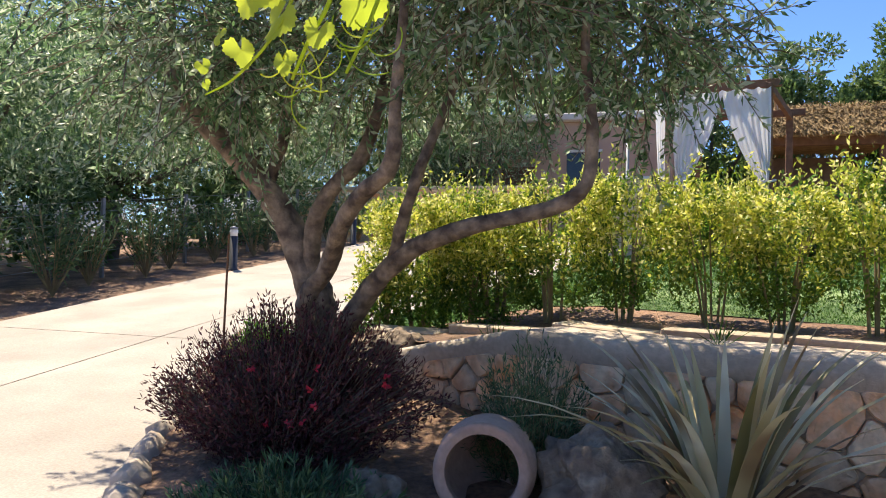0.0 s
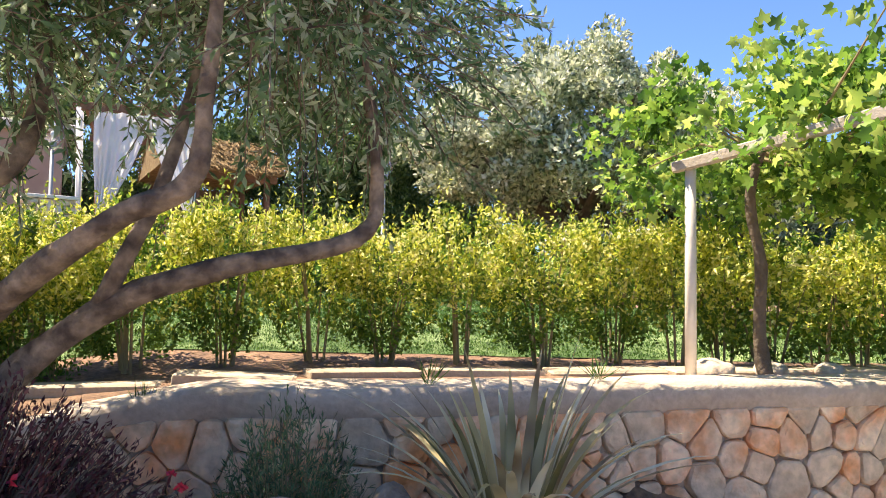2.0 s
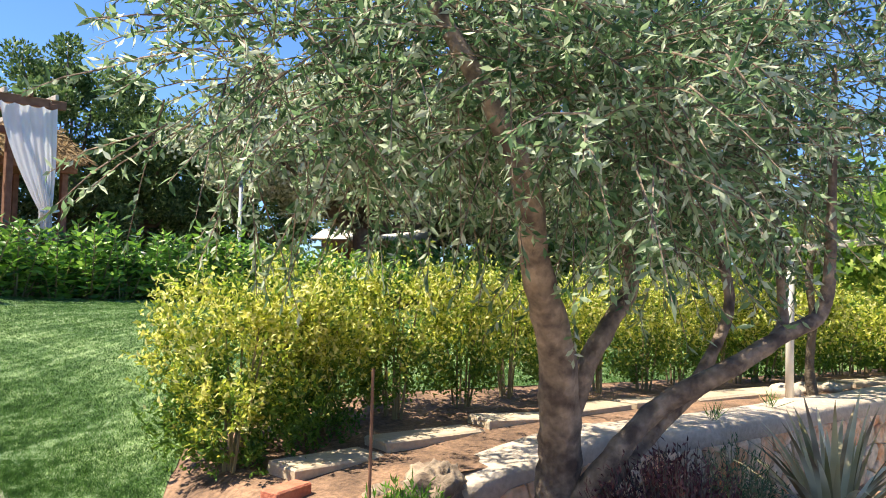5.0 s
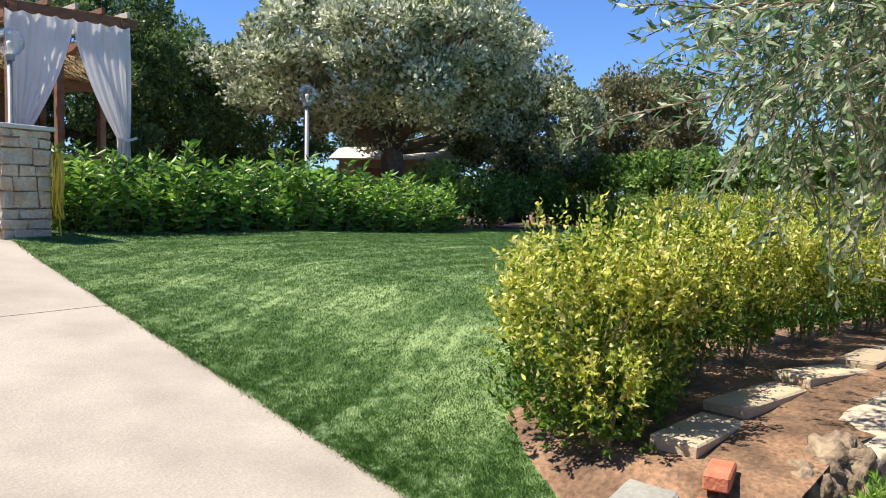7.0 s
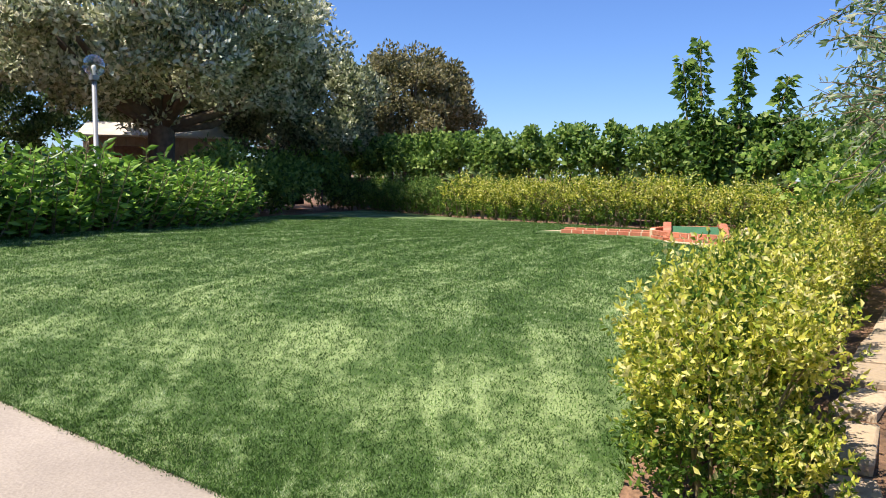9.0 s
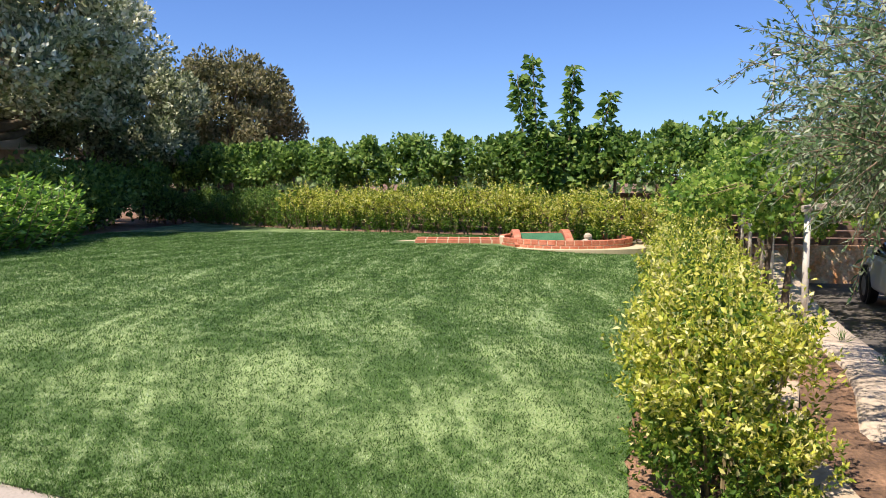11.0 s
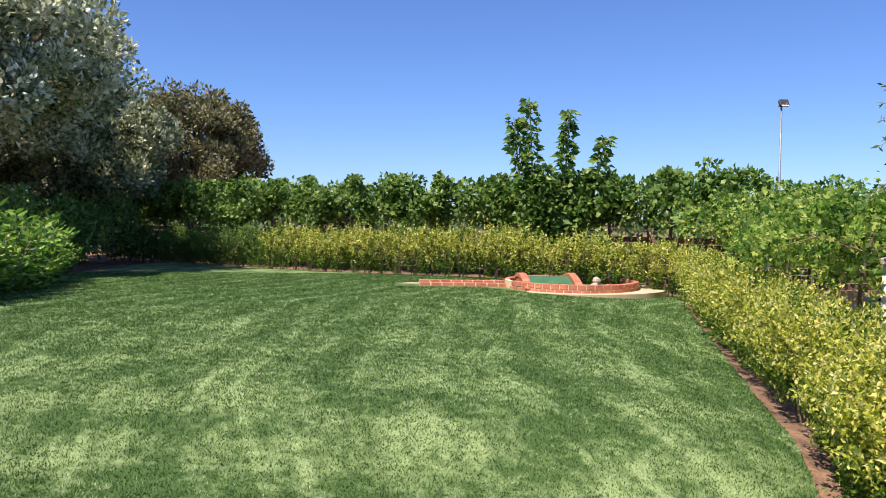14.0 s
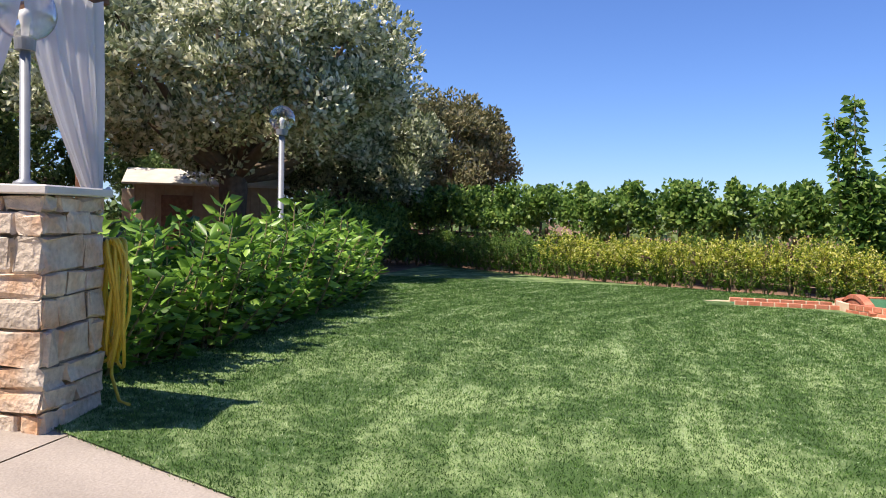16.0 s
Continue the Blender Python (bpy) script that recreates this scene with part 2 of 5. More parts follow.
def mowing(m, strength=0.42, hub=(4.0, -4.0), into=None):
    """Paler broken streaks along the mower's arcs, with dry mottling, added to the shade that picks the colour."""
    N, L = m.node_tree.nodes, m.node_tree.links
    ramp = into or next(n for n in N if n.bl_idname == "ShaderNodeValToRGB")
    old = ramp.inputs[0].links[0].from_socket

    def calc(op, a, b=None, c=None):
        n = N.new("ShaderNodeMath")
        n.operation = op
        for k, v in enumerate((a, b, c)):
            if v is None:
                continue
            if isinstance(v, (int, float)):
                n.inputs[k].default_value = v
            else:
                L.new(v, n.inputs[k])
        return n.outputs[0]

    def cloud(vec, scale, detail, lo, hi):
        n = N.new("ShaderNodeTexNoise")
        n.inputs["Scale"].default_value, n.inputs["Detail"].default_value = scale, detail
        L.new(vec, n.inputs["Vector"])
        r = N.new("ShaderNodeMapRange")
        r.inputs[1].default_value, r.inputs[2].default_value = lo, hi
        L.new(n.outputs[0], r.inputs[0])
        return r.outputs[0]

    g = N.new("ShaderNodeNewGeometry")
    xyz = N.new("ShaderNodeSeparateXYZ")
    L.new(g.outputs["Position"], xyz.inputs[0])
    dx, dy = calc("SUBTRACT", xyz.outputs[0], hub[0]), calc("SUBTRACT", xyz.outputs[1], hub[1])
    r = calc("SQRT", calc("ADD", calc("MULTIPLY", dx, dx), calc("MULTIPLY", dy, dy)))
    wob = cloud(g.outputs["Position"], 0.3, 1, 0.2, 0.8)
    r = calc("MULTIPLY_ADD", wob, 0.8, r)
    a = calc("MULTIPLY", calc("ARCTAN2", dx, dy), 11.0)
    polar = N.new("ShaderNodeCombineXYZ")
    L.new(calc("MULTIPLY", r, 6.5), polar.inputs[0])
    L.new(calc("MULTIPLY", a, 0.55), polar.inputs[1])
    streak = cloud(polar.outputs[0], 1.0, 5, 0.53, 0.68)
    lanes = calc("MULTIPLY_ADD", calc("SINE", calc("MULTIPLY", r, 11.0)), 0.10, 0.0)
    patch = cloud(g.outputs["Position"], 0.8, 5, 0.40, 0.66)
    mottle = cloud(g.outputs["Position"], 11.0, 5, 0.38, 0.62)
    v = calc("MULTIPLY", calc("MULTIPLY", streak, calc("MULTIPLY_ADD", patch, 0.5, 0.5)), strength)
    v = calc("ADD", v, calc("MULTIPLY_ADD", patch, 0.08, -0.22))
    v = calc("ADD", v, lanes)
    v = calc("MULTIPLY_ADD", mottle, 0.5, calc("SUBTRACT", v, 0.28))
    L.new(calc("ADD", old, v), ramp.inputs[0])


mowing(L_GRASS)
mowing(M_LAWN, 0.55, into=next(n for n in M_LAWN.node_tree.nodes if n.bl_idname == "ShaderNodeMix"))
L_FLOWER = leaf_mat("white_flower", [(0.7, 0.7, 0.68), (0.8, 0.8, 0.78)], 0.6, 0.3)


# ---- building helpers ----
def mesh_from(name, verts, faces, material, smooth=False):
    me = bpy.data.meshes.new(name)
    me.from_pydata([tuple(v) for v in verts], [], faces)
    me.materials.append(material)
    if smooth:
        for p in me.polygons:
            p.use_smooth = True
    me.update()
    return me


def obj(name, me, parent=None, label="", category="", group="", kind="", at=None):
    ob = new(name, me)
    if parent is not None:
        ob.parent = parent
    if at is not None:
        ob.matrix_basis = at
    return tagged(ob, label, category, group, kind)


def part(name, bm, material, parent, label="", smooth=False):
    me = bpy.data.meshes.new(name)
    bm.to_mesh(me)
    bm.free()
    me.materials.append(material)
    if smooth:
        for p in me.polygons:
            p.use_smooth = True
    return obj(name, me, parent, label)


def thing(name, label, category, group="", at=None, kind=""):
    return obj(name, None, None, label, category, group, kind, at)


def box_bm(sx, sy, sz, cx=0, cy=0, cz=0, bevel=0.0, rot=None, bm=None):
    own = bmesh.new()
    bmesh.ops.create_cube(own, size=1)
    bmesh.ops.scale(own, vec=(sx, sy, sz), verts=own.verts)
    if bevel:
        bmesh.ops.bevel(own, geom=own.edges[:], offset=bevel, segments=1, affect="EDGES")
    m = Matrix.Translation((cx, cy, cz)) @ (rot or Matrix.Identity(4))
    bmesh.ops.transform(own, matrix=m, verts=own.verts)
    if bm is None:
        return own
    me = bpy.data.meshes.new("tmp")
    own.to_mesh(me)
    own.free()
    bm.from_mesh(me)
    bpy.data.meshes.remove(me)
    return bm


def tube(points, radii, sides=8, wobble=0.0, seed=1):
    """Verts and faces of a tapered tube along points, closed at both ends."""
    rng = random.Random(seed)
    pts = [Vector(p) for p in points]
    verts, faces = [], []
    for i, p in enumerate(pts):
        d = (pts[min(i + 1, len(pts) - 1)] - pts[max(i - 1, 0)]).normalized()
        a = d.cross(Vector((0.31, 0.93, 0.17))).normalized()
        b = d.cross(a)
        for k in range(sides):
            w = 2 * math.pi * k / sides
            r = radii[i] * (1 + rng.uniform(-wobble, wobble))
            verts.append(p + (a * math.cos(w) + b * math.sin(w)) * r)
    for i in range(len(pts) - 1):
        for k in range(sides):
            k2 = (k + 1) % sides
            faces.append((i * sides + k, i * sides + k2, (i + 1) * sides + k2, (i + 1) * sides + k))
    faces.append(tuple(range(sides))[::-1])
    faces.append(tuple(range((len(pts) - 1) * sides, len(pts) * sides)))
    return verts, faces


def smooth_line(points, radii, n=5):
    """Catmull-Rom through the points, with the radii."""
    P = [np.array(p, float) for p in points]
    out, rad = [], []
    for i in range(len(P) - 1):
        p0, p1, p2, p3 = P[max(i - 1, 0)], P[i], P[i + 1], P[min(i + 2, len(P) - 1)]
        for k in range(n):
            t = k / n
            out.append(0.5 * (2 * p1 + (p2 - p0) * t + (2 * p0 - 5 * p1 + 4 * p2 - p3) * t ** 2 + (3 * p1 - p0 - 3 * p2 + p3) * t ** 3))
            rad.append(radii[i] + (radii[i + 1] - radii[i]) * t)
    return out + [P[-1]], rad + [radii[-1]]


def join(pieces):
    V, F = [], []
    for v, f in pieces:
        o = len(V)
        V += list(v)
        F += [tuple(i + o for i in q) for q in f]
    return V, F


def leaf_mesh(name, C, D, length, width, material, seed=1, fold=0.25, jitter=0.3):
    """Many folded two-faced leaves: base points C, directions D, sizes in metres."""
    rng = np.random.default_rng(seed)
    C, D = np.asarray(C, float), np.asarray(D, float)
    n = len(C)
    D = D / (np.linalg.norm(D, axis=1, keepdims=True) + 1e-9)
    S = np.cross(D, rng.normal(size=(n, 3)))
    S /= np.linalg.norm(S, axis=1, keepdims=True) + 1e-9
    U = np.cross(S, D)
    l = length * (1 + rng.uniform(-jitter, jitter, (n, 1)))
    w = width * (1 + rng.uniform(-jitter, jitter, (n, 1)))
    mid = C + D * l * 0.45
    V = np.stack([C, mid + S * w / 2 + U * w * fold, C + D * l - U * w * fold * 0.6, mid - S * w / 2 + U * w * fold], 1).reshape(-1, 3)
    b = np.arange(n)[:, None] * 4
    F = np.concatenate([b + [0, 1, 2], b + [0, 2, 3]], 1).reshape(-1, 3)
    me = bpy.data.meshes.new(name)
    me.vertices.add(len(V))
    me.vertices.foreach_set("co", V.ravel())
    me.loops.add(F.size)
    me.loops.foreach_set("vertex_index", F.ravel().astype(np.int32))
    me.polygons.add(len(F))
    me.polygons.foreach_set("loop_start", np.arange(0, F.size, 3, dtype=np.int32))
    me.materials.append(material)
    me.update(calc_edges=True)
    return me


def ball_points(n, rng, shell=0.55):
    """Directions and radii (0..1) more towards the shell."""
    d = rng.normal(size=(n, 3))
    d /= np.linalg.norm(d, axis=1, keepdims=True)
    return d, rng.uniform(shell ** 3, 1, (n, 1)) ** (1 / 3)


def clump_cloud(centres, radii, per, seed, droop=0.0, shell=0.4, up=0.2):
    """Leaf bases and directions for clumps."""
    rng = np.random.default_rng(seed)
    C, D = [], []
    for c, r in zip(centres, radii):
        d, q = ball_points(per, rng, shell)
        C.append(np.array(c) + d * q * np.array(r))
        v = d * 0.7 + rng.normal(size=(per, 3)) * 0.6
        v[:, 2] += up - droop
        D.append(v)
    return np.concatenate(C), np.concatenate(D)


def lerp_line(points, x):
    xs = [p[0] for p in points]
    ys = [p[1] for p in points]
    return float(np.interp(x, xs, ys))


def along(points, step, start=0.0):
    """Points every step metres along a plan line, with the heading angle."""
    out, left = [], start
    for (x0, y0), (x1, y1) in zip(points, points[1:]):
        L = math.hypot(x1 - x0, y1 - y0)
        while left <= L:
            out.append((x0 + (x1 - x0) * left / L, y0 + (y1 - y0) * left / L, math.atan2(y1 - y0, x1 - x0)))
            left += step
        left -= L
    return out


def lathe(profile, sides=32):
    V, F = [], []
    for r, z in profile:
        for k in range(sides):
            a = 2 * math.pi * k / sides
            V.append((r * math.cos(a), r * math.sin(a), z))
    for i in range(len(profile) - 1):
        for k in range(sides):
            k2 = (k + 1) % sides
            F.append((i * sides + k, i * sides + k2, (i + 1) * sides + k2, (i + 1) * sides + k))
    return V, F


# ---- the plan ----
EDGE = [(3.3, -1.0), (4.4, -0.62), (5.4, -1.05), (6.5, -1.45), (7.4, -1.28), (10.08, -0.66), (13.34, 0.11), (14.5, 0.44), (16.2, 0.95)]  # y, x of the drive's edge
WALL = [(0.08, 5.74), (0.42, 5.58), (1.05, 5.29), (1.8, 5.02), (3.1, 4.74), (5.0, 4.25), (7.2, 3.5), (12.0, 1.9)]  # front face of the retaining wall
HEDGE = [(-0.22, 7.03), (0.35, 6.92), (1.2, 6.74), (2.5, 6.38), (4.5, 5.82), (7.0, 5.08), (10.8, 4.05)]
SOIL_EDGE = [(-1.2, 6.42), (-0.91, 6.82), (-0.62, 7.17), (-0.28, 7.5), (0.44, 7.33), (1.2, 7.08), (2.5, 6.69), (4.5, 6.1), (7.0, 5.34), (10.8, 4.3)]  # where bed meets lawn
FAR_HEDGE = [(11.4, 4.3), (14.2, 7.4), (15.5, 9.8), (17.8, 13.2), (22.0, 17.4)]
LAUREL = [(1.55, 15.2), (3.5, 15.2), (6.0, 15.35), (9.0, 15.9), (12.6, 16.9)]


def drive_z(x, y):
    z = 0.11 * y - 0.2
    if y > 17:
        z = 1.67 + 0.03 * (y - 17)
    k = min(max((x - 1.5) / 3, 0), 1)
    return z + (0.12 - z) * k * (1 if y < 5.5 else 0)


def lawn_z(x, y):
    e = lerp_line(EDGE, y)
    k = min(max((x - e) / 2.5, 0), 1)
    k = k * k * (3 - 2 * k)
    inner = 1.2 + 0.03 * (y - 9) * min(max((11 - x) / 6, 0), 1) - 0.012 * max(x - 5, 0)
    if y < 7.6:
        inner -= (7.6 - y) * 0.045
    inner -= 0.11 * min(max((10.5 - x) / 3, 0), 1) * min(max(1 - (y - lerp_line(SOIL_EDGE, x)) / 1.6, 0), 1) ** 1.5
    return (drive_z(-2, y) + 0.012) * (1 - k) + inner * k


def bed_z(x, y):
    """The soil between wall and hedge."""
    if x < -0.6:
        return 0.764 + (x + 0.6) * 0.34
    return min(0.815 + 0.085 * x, 0.93)


def strip(name, xs, lo, hi, rows, zf, material, thick=0.06, **tags):
    V, F = [], []
    for x in xs:
        a, b = lo(x), hi(x)
        for j in range(rows + 1):
            y = a + (b - a) * j / rows
            V.append((x, y, zf(x, y)))
    for i in range(len(xs) - 1):
        for j in range(rows):
            a = i * (rows + 1) + j
            F.append((a, a + rows + 1, a + rows + 2, a + 1))
    return obj(name, mesh_from(name, V, F, material, True), **tags)


def ground_z(x, y):
    if y > lerp_line(WALL, x) + 0.2 and x > lerp_line(EDGE, y) + 0.1 and -1.5 < x < 60:
        z = lawn_z(min(x, 24), min(max(y, 4), 20)) - 0.08
        if y < lerp_line(HEDGE, x) + 0.35:
            z = min(z, bed_z(x, y) - 0.06)
        return z
    return drive_z(x, min(max(y, -3), 30)) - 0.10


def make_ground():
    ax = sorted(set([-900, -300, -120, -60, -40] + [round(-30 + 0.5 * i, 2) for i in range(150)] + [60, 90, 160, 400, 900]))
    V = [(x, y, ground_z(x, y) if abs(x) < 50 and abs(y) < 50 else 0.9) for x in ax for y in ax]
    n = len(ax)
    F = [(i * n + j, (i + 1) * n + j, (i + 1) * n + j + 1, i * n + j + 1) for i in range(n - 1) for j in range(n - 1)]
    obj("ground", mesh_from("ground", V, F, M_SOIL, True), label="bare reddish earth around the garden", category="ground", kind="structure")


make_ground()


def make_drive():
    road = thing("road", "pale concrete driveway with cut joints, rising gently", "driveway", kind="structure")
    ybands = [-8, -1.0, 3.2, 7.15, 11.22, 14.42, 18.5, 23]
    for b0, b1 in zip(ybands, ybands[1:]):
        for side in (0, 1):
            ny = 14
            V, F = [], []
            for j in range(ny + 1):
                y = b0 + 0.006 + (b1 - b0 - 0.012) * j / ny
                e = 1.2 if y < 3.3 else lerp_line(EDGE, y) + (0.35 if y > 6.6 else 0)
                if y > 16.2:
                    e = 1.3
                xs0 = (-4.75, -2.707) if side == 0 else (-2.693, e)
                for i in range(7):
                    x = xs0[0] + (xs0[1] - xs0[0]) * i / 6
                    V.append((x, y, drive_z(x, y)))
            for j in range(ny):
                for i in range(6):
                    a = j * 7 + i
                    F.append((a, a + 1, a + 8, a + 7))
            obj("panel", mesh_from("panel", V, F, M_CONC, True), road)
    V = [(x, y, drive_z(-2, y) - 0.006) for y in np.arange(-8, 23.1, 0.5) for x in (-4.7, -1.6)]
    F = [(2 * i, 2 * i + 1, 2 * i + 3, 2 * i + 2) for i in range(len(V) // 2 - 1)]
    obj("joint_filler", mesh_from("joint_filler", V, F, M_JOINT), road)
    # assumed pale ground, added to bounce warm light onto the wall face
    strip("pavement", [1.2 + 0.4 * i for i in range(12)], lambda x: -8, lambda x: 3.3 if x < 3.4 else lerp_line(WALL, x) + 0.05, 24, drive_z, M_CONC,
          label="pale apron added below the stone wall to bounce light onto it", category="pavement", kind="structure")
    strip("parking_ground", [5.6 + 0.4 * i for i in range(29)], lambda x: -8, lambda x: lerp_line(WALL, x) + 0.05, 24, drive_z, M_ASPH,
          label="parking surface below the wall, coloured dark for its shade", category="parking area", kind="structure")


make_drive()


def make_lawn():
    xs = [-1.45 + 0.08 * i for i in range(28)] + [0.8 + 0.3 * i for i in range(76)]
    inv = [(x, y) for y, x in EDGE if y >= 6.4]

    def hi(x):
        top = lerp_line(LAUREL, x) + 0.4 if x > 1.7 else 15.1
        return min(top, lerp_line(inv, x) + 0.06 * noise.noise((x * 9, 3, 0))) if x < 0.6 else top

    def lo(x):
        if x < 10.8:
            return lerp_line(SOIL_EDGE, x) + 0.05 * noise.noise((x * 7, 1, 0))
        return min(lerp_line(FAR_HEDGE, x) - 0.1, hi(x) - 0.05)

    strip("lawn", xs, lo, hi, 40, lawn_z, M_LAWN, label="mown green lawn with paler mowing arcs", category="lawn", kind="structure")
    rng = np.random.default_rng(5)
    N = 620000
    d = rng.uniform(0, 1, N) ** 1.7
    x = -1.4 + d * 17
    yl, yh = np.array([lo(v) for v in xs]), np.array([hi(v) for v in xs])
    a, b = np.interp(x, xs, yl), np.interp(x, xs, yh)
    y = a + (b - a) * rng.uniform(0, 1, N)
    x = x - np.abs(rng.normal(0, 0.025, N)) * (x < 0.5)
    off = (((x - 11.75) / 1.55) ** 2 + ((y - 6.2) / 1.85) ** 2 > 1) & ~((x > 11.55) & (x < 12.7) & (y > 7.4) & (y < 9.8))
    x, y, d = x[off], y[off], d[off]
    N = len(x)
    # grid lookup of the height
    gx, gy = np.linspace(-1.6, 16, 180), np.linspace(4, 19, 150)
    G = np.array([[lawn_z(u, v) for v in gy] for u in gx])
    fx, fy = (x - gx[0]) / (gx[1] - gx[0]), (y - gy[0]) / (gy[1] - gy[0])
    ix, iy = fx.astype(int).clip(0, 178), fy.astype(int).clip(0, 148)
    fx, fy = fx - ix, fy - iy
    z = G[ix, iy] * (1 - fx) * (1 - fy) + G[ix + 1, iy] * fx * (1 - fy) + G[ix, iy + 1] * (1 - fx) * fy + G[ix + 1, iy + 1] * fx * fy
    # blades lean with the mower's arcs
    ph = np.sin(np.hypot(x + 1.0, y - 13.5) * 5.2 + 0.6 * np.sin(x * 0.7))
    D = np.stack([rng.normal(0, 0.6, N) + 0.1 * ph, rng.normal(0, 0.6, N) + 0.1 * ph, np.full(N, 1.0)], 1)
    size = 0.015 + 0.016 * d
    w = 0.0044 + 0.010 * d
    D /= np.linalg.norm(D, axis=1, keepdims=True)
    S = np.cross(D, rng.normal(size=(N, 3)))
    S /= np.linalg.norm(S, axis=1, keepdims=True)
    C = np.stack([x, y, z], 1)
    V = np.stack([C - S * w[:, None] / 2, C + S * w[:, None] / 2, C + D * size[:, None] * rng.uniform(0.7, 1.3, (N, 1))], 1).reshape(-1, 3)
    me = bpy.data.meshes.new("grass")
    me.vertices.add(3 * N)
    me.vertices.foreach_set("co", V.ravel())
    me.loops.add(3 * N)
    me.loops.foreach_set("vertex_index", np.arange(3 * N, dtype=np.int32))
    me.polygons.add(N)
    me.polygons.foreach_set("loop_start", np.arange(0, 3 * N, 3, dtype=np.int32))
    me.materials.append(L_GRASS)
    me.update(calc_edges=True)
    obj("grass", me, None, "short mown grass blades of the lawn", "grass", kind="stuff")


make_lawn()


def make_beds():
    xs = [-1.4 + 0.12 * i for i in range(110)]
    strip("bed_soil", xs, lambda x: lerp_line(WALL, x) + 0.1 if x > 0.08 else 5.84 + 0.1 * (0.08 - x), lambda x: lerp_line(SOIL_EDGE, x) + 0.09, 16,
          lambda x, y: 0.012 * noise.noise((x * 4, y * 4, 0)) + bed_z(x, y) + min(max(1 - (lerp_line(SOIL_EDGE, x) - y) / 0.55, 0), 1) * (lawn_z(x, y) - 0.006 - bed_z(x, y)), M_SOIL,
          label="reddish brown soil of the hedge bed", category="soil", kind="structure")
    xs = [-1.45 + 0.1 * i for i in range(50)]

    def front(x):
        return lerp_line([(-1.45, 6.5), (-1.05, 5.4), (-0.62, 4.4), (-0.2, 3.7), (0.4, 3.35), (3.4, 3.3)], x)

    strip("planter_soil", xs, front, lambda x: lerp_line(WALL, x) + 0.06 if x > 0.08 else 6.1, 12,
          lambda x, y: drive_z(min(x, 1), y) + 0.09 + 0.05 * noise.noise((x * 3, y * 3, 2)) + max(0, (y - 5.2)) * 0.12, M_SOIL,
          label="dark soil of the planted corner bed", category="soil", kind="structure")
    # kerb of rounded stones along the drive
    line = [(-1.5, 6.5), (-1.1, 5.4), (-0.67, 4.4), (-0.25, 3.7), (0.4, 3.3), (3.3, 3.25)]
    rng = random.Random(3)
    for x, y, a in along(line, 0.3):
        bm = box_bm(0.28, 0.15, 0.2, bevel=0.05)
        for v in bm.verts:
            v.co += Vector((rng.uniform(-1, 1), rng.uniform(-1, 1), rng.uniform(-1, 1))) * 0.015
        k = part("edging_stone", bm, M_COPING, None, smooth=True)
        k.matrix_basis = Matrix.Translation((x, y, drive_z(min(x, 1), y) + 0.05)) @ Matrix.Rotation(a, 4, "Z")
        tagged(k, "rounded pale edging stone beside the drive", "edging stone", "edging stones of the corner bed")


make_beds()


# ---- retaining wall ----
def voronoi_cells(w, h, n, seed, relax=2, near=0.0):
    """Convex cells of a w by h panel, by clipping with bisectors."""
    rng = np.random.default_rng(seed)
    P = rng.uniform(0, 1, (n, 2)) * (w, h)
    if near:  # most of the stones in the first stretch
        P[: int(n * 0.86), 0] *= near / w

    def cell(i):
        poly = [np.array(p, float) for p in ((0, 0), (w, 0), (w, h), (0, h))]
        order = np.argsort(((P - P[i]) ** 2).sum(1))[1:22]
        for j in order:
            m, d = (P[i] + P[j]) / 2, P[j] - P[i]
            out = []
            for a, b in zip(poly, poly[1:] + poly[:1]):
                sa, sb = (a - m) @ d, (b - m) @ d
                if sa <= 0:
                    out.append(a)
                if sa * sb < 0:
                    out.append(a + (b - a) * sa / (sa - sb))
            poly = out
        return poly

    for _ in range(relax):
        P = np.array([np.mean(cell(i), 0) for i in range(n)])
    return [cell(i) for i in range(n)]


def wall_point(s, off=0.0):
    """The plan point s metres along the wall's front, off metres proud of it."""
    left = s
    for (x0, y0), (x1, y1) in zip(WALL, WALL[1:]):
        L = math.hypot(x1 - x0, y1 - y0)
        if left <= L or (x1, y1) == WALL[-1]:
            dx, dy = (x1 - x0) / L, (y1 - y0) / L
            return x0 + dx * left + dy * off, y0 + dy * left - dx * off
        left -= L


WALL_LEN = sum(math.hypot(b[0] - a[0], b[1] - a[1]) for a, b in zip(WALL, WALL[1:]))


def wall_top(s):
    return min(0.72 + 0.2 * s, 0.9) if s < 1.2 else 0.9


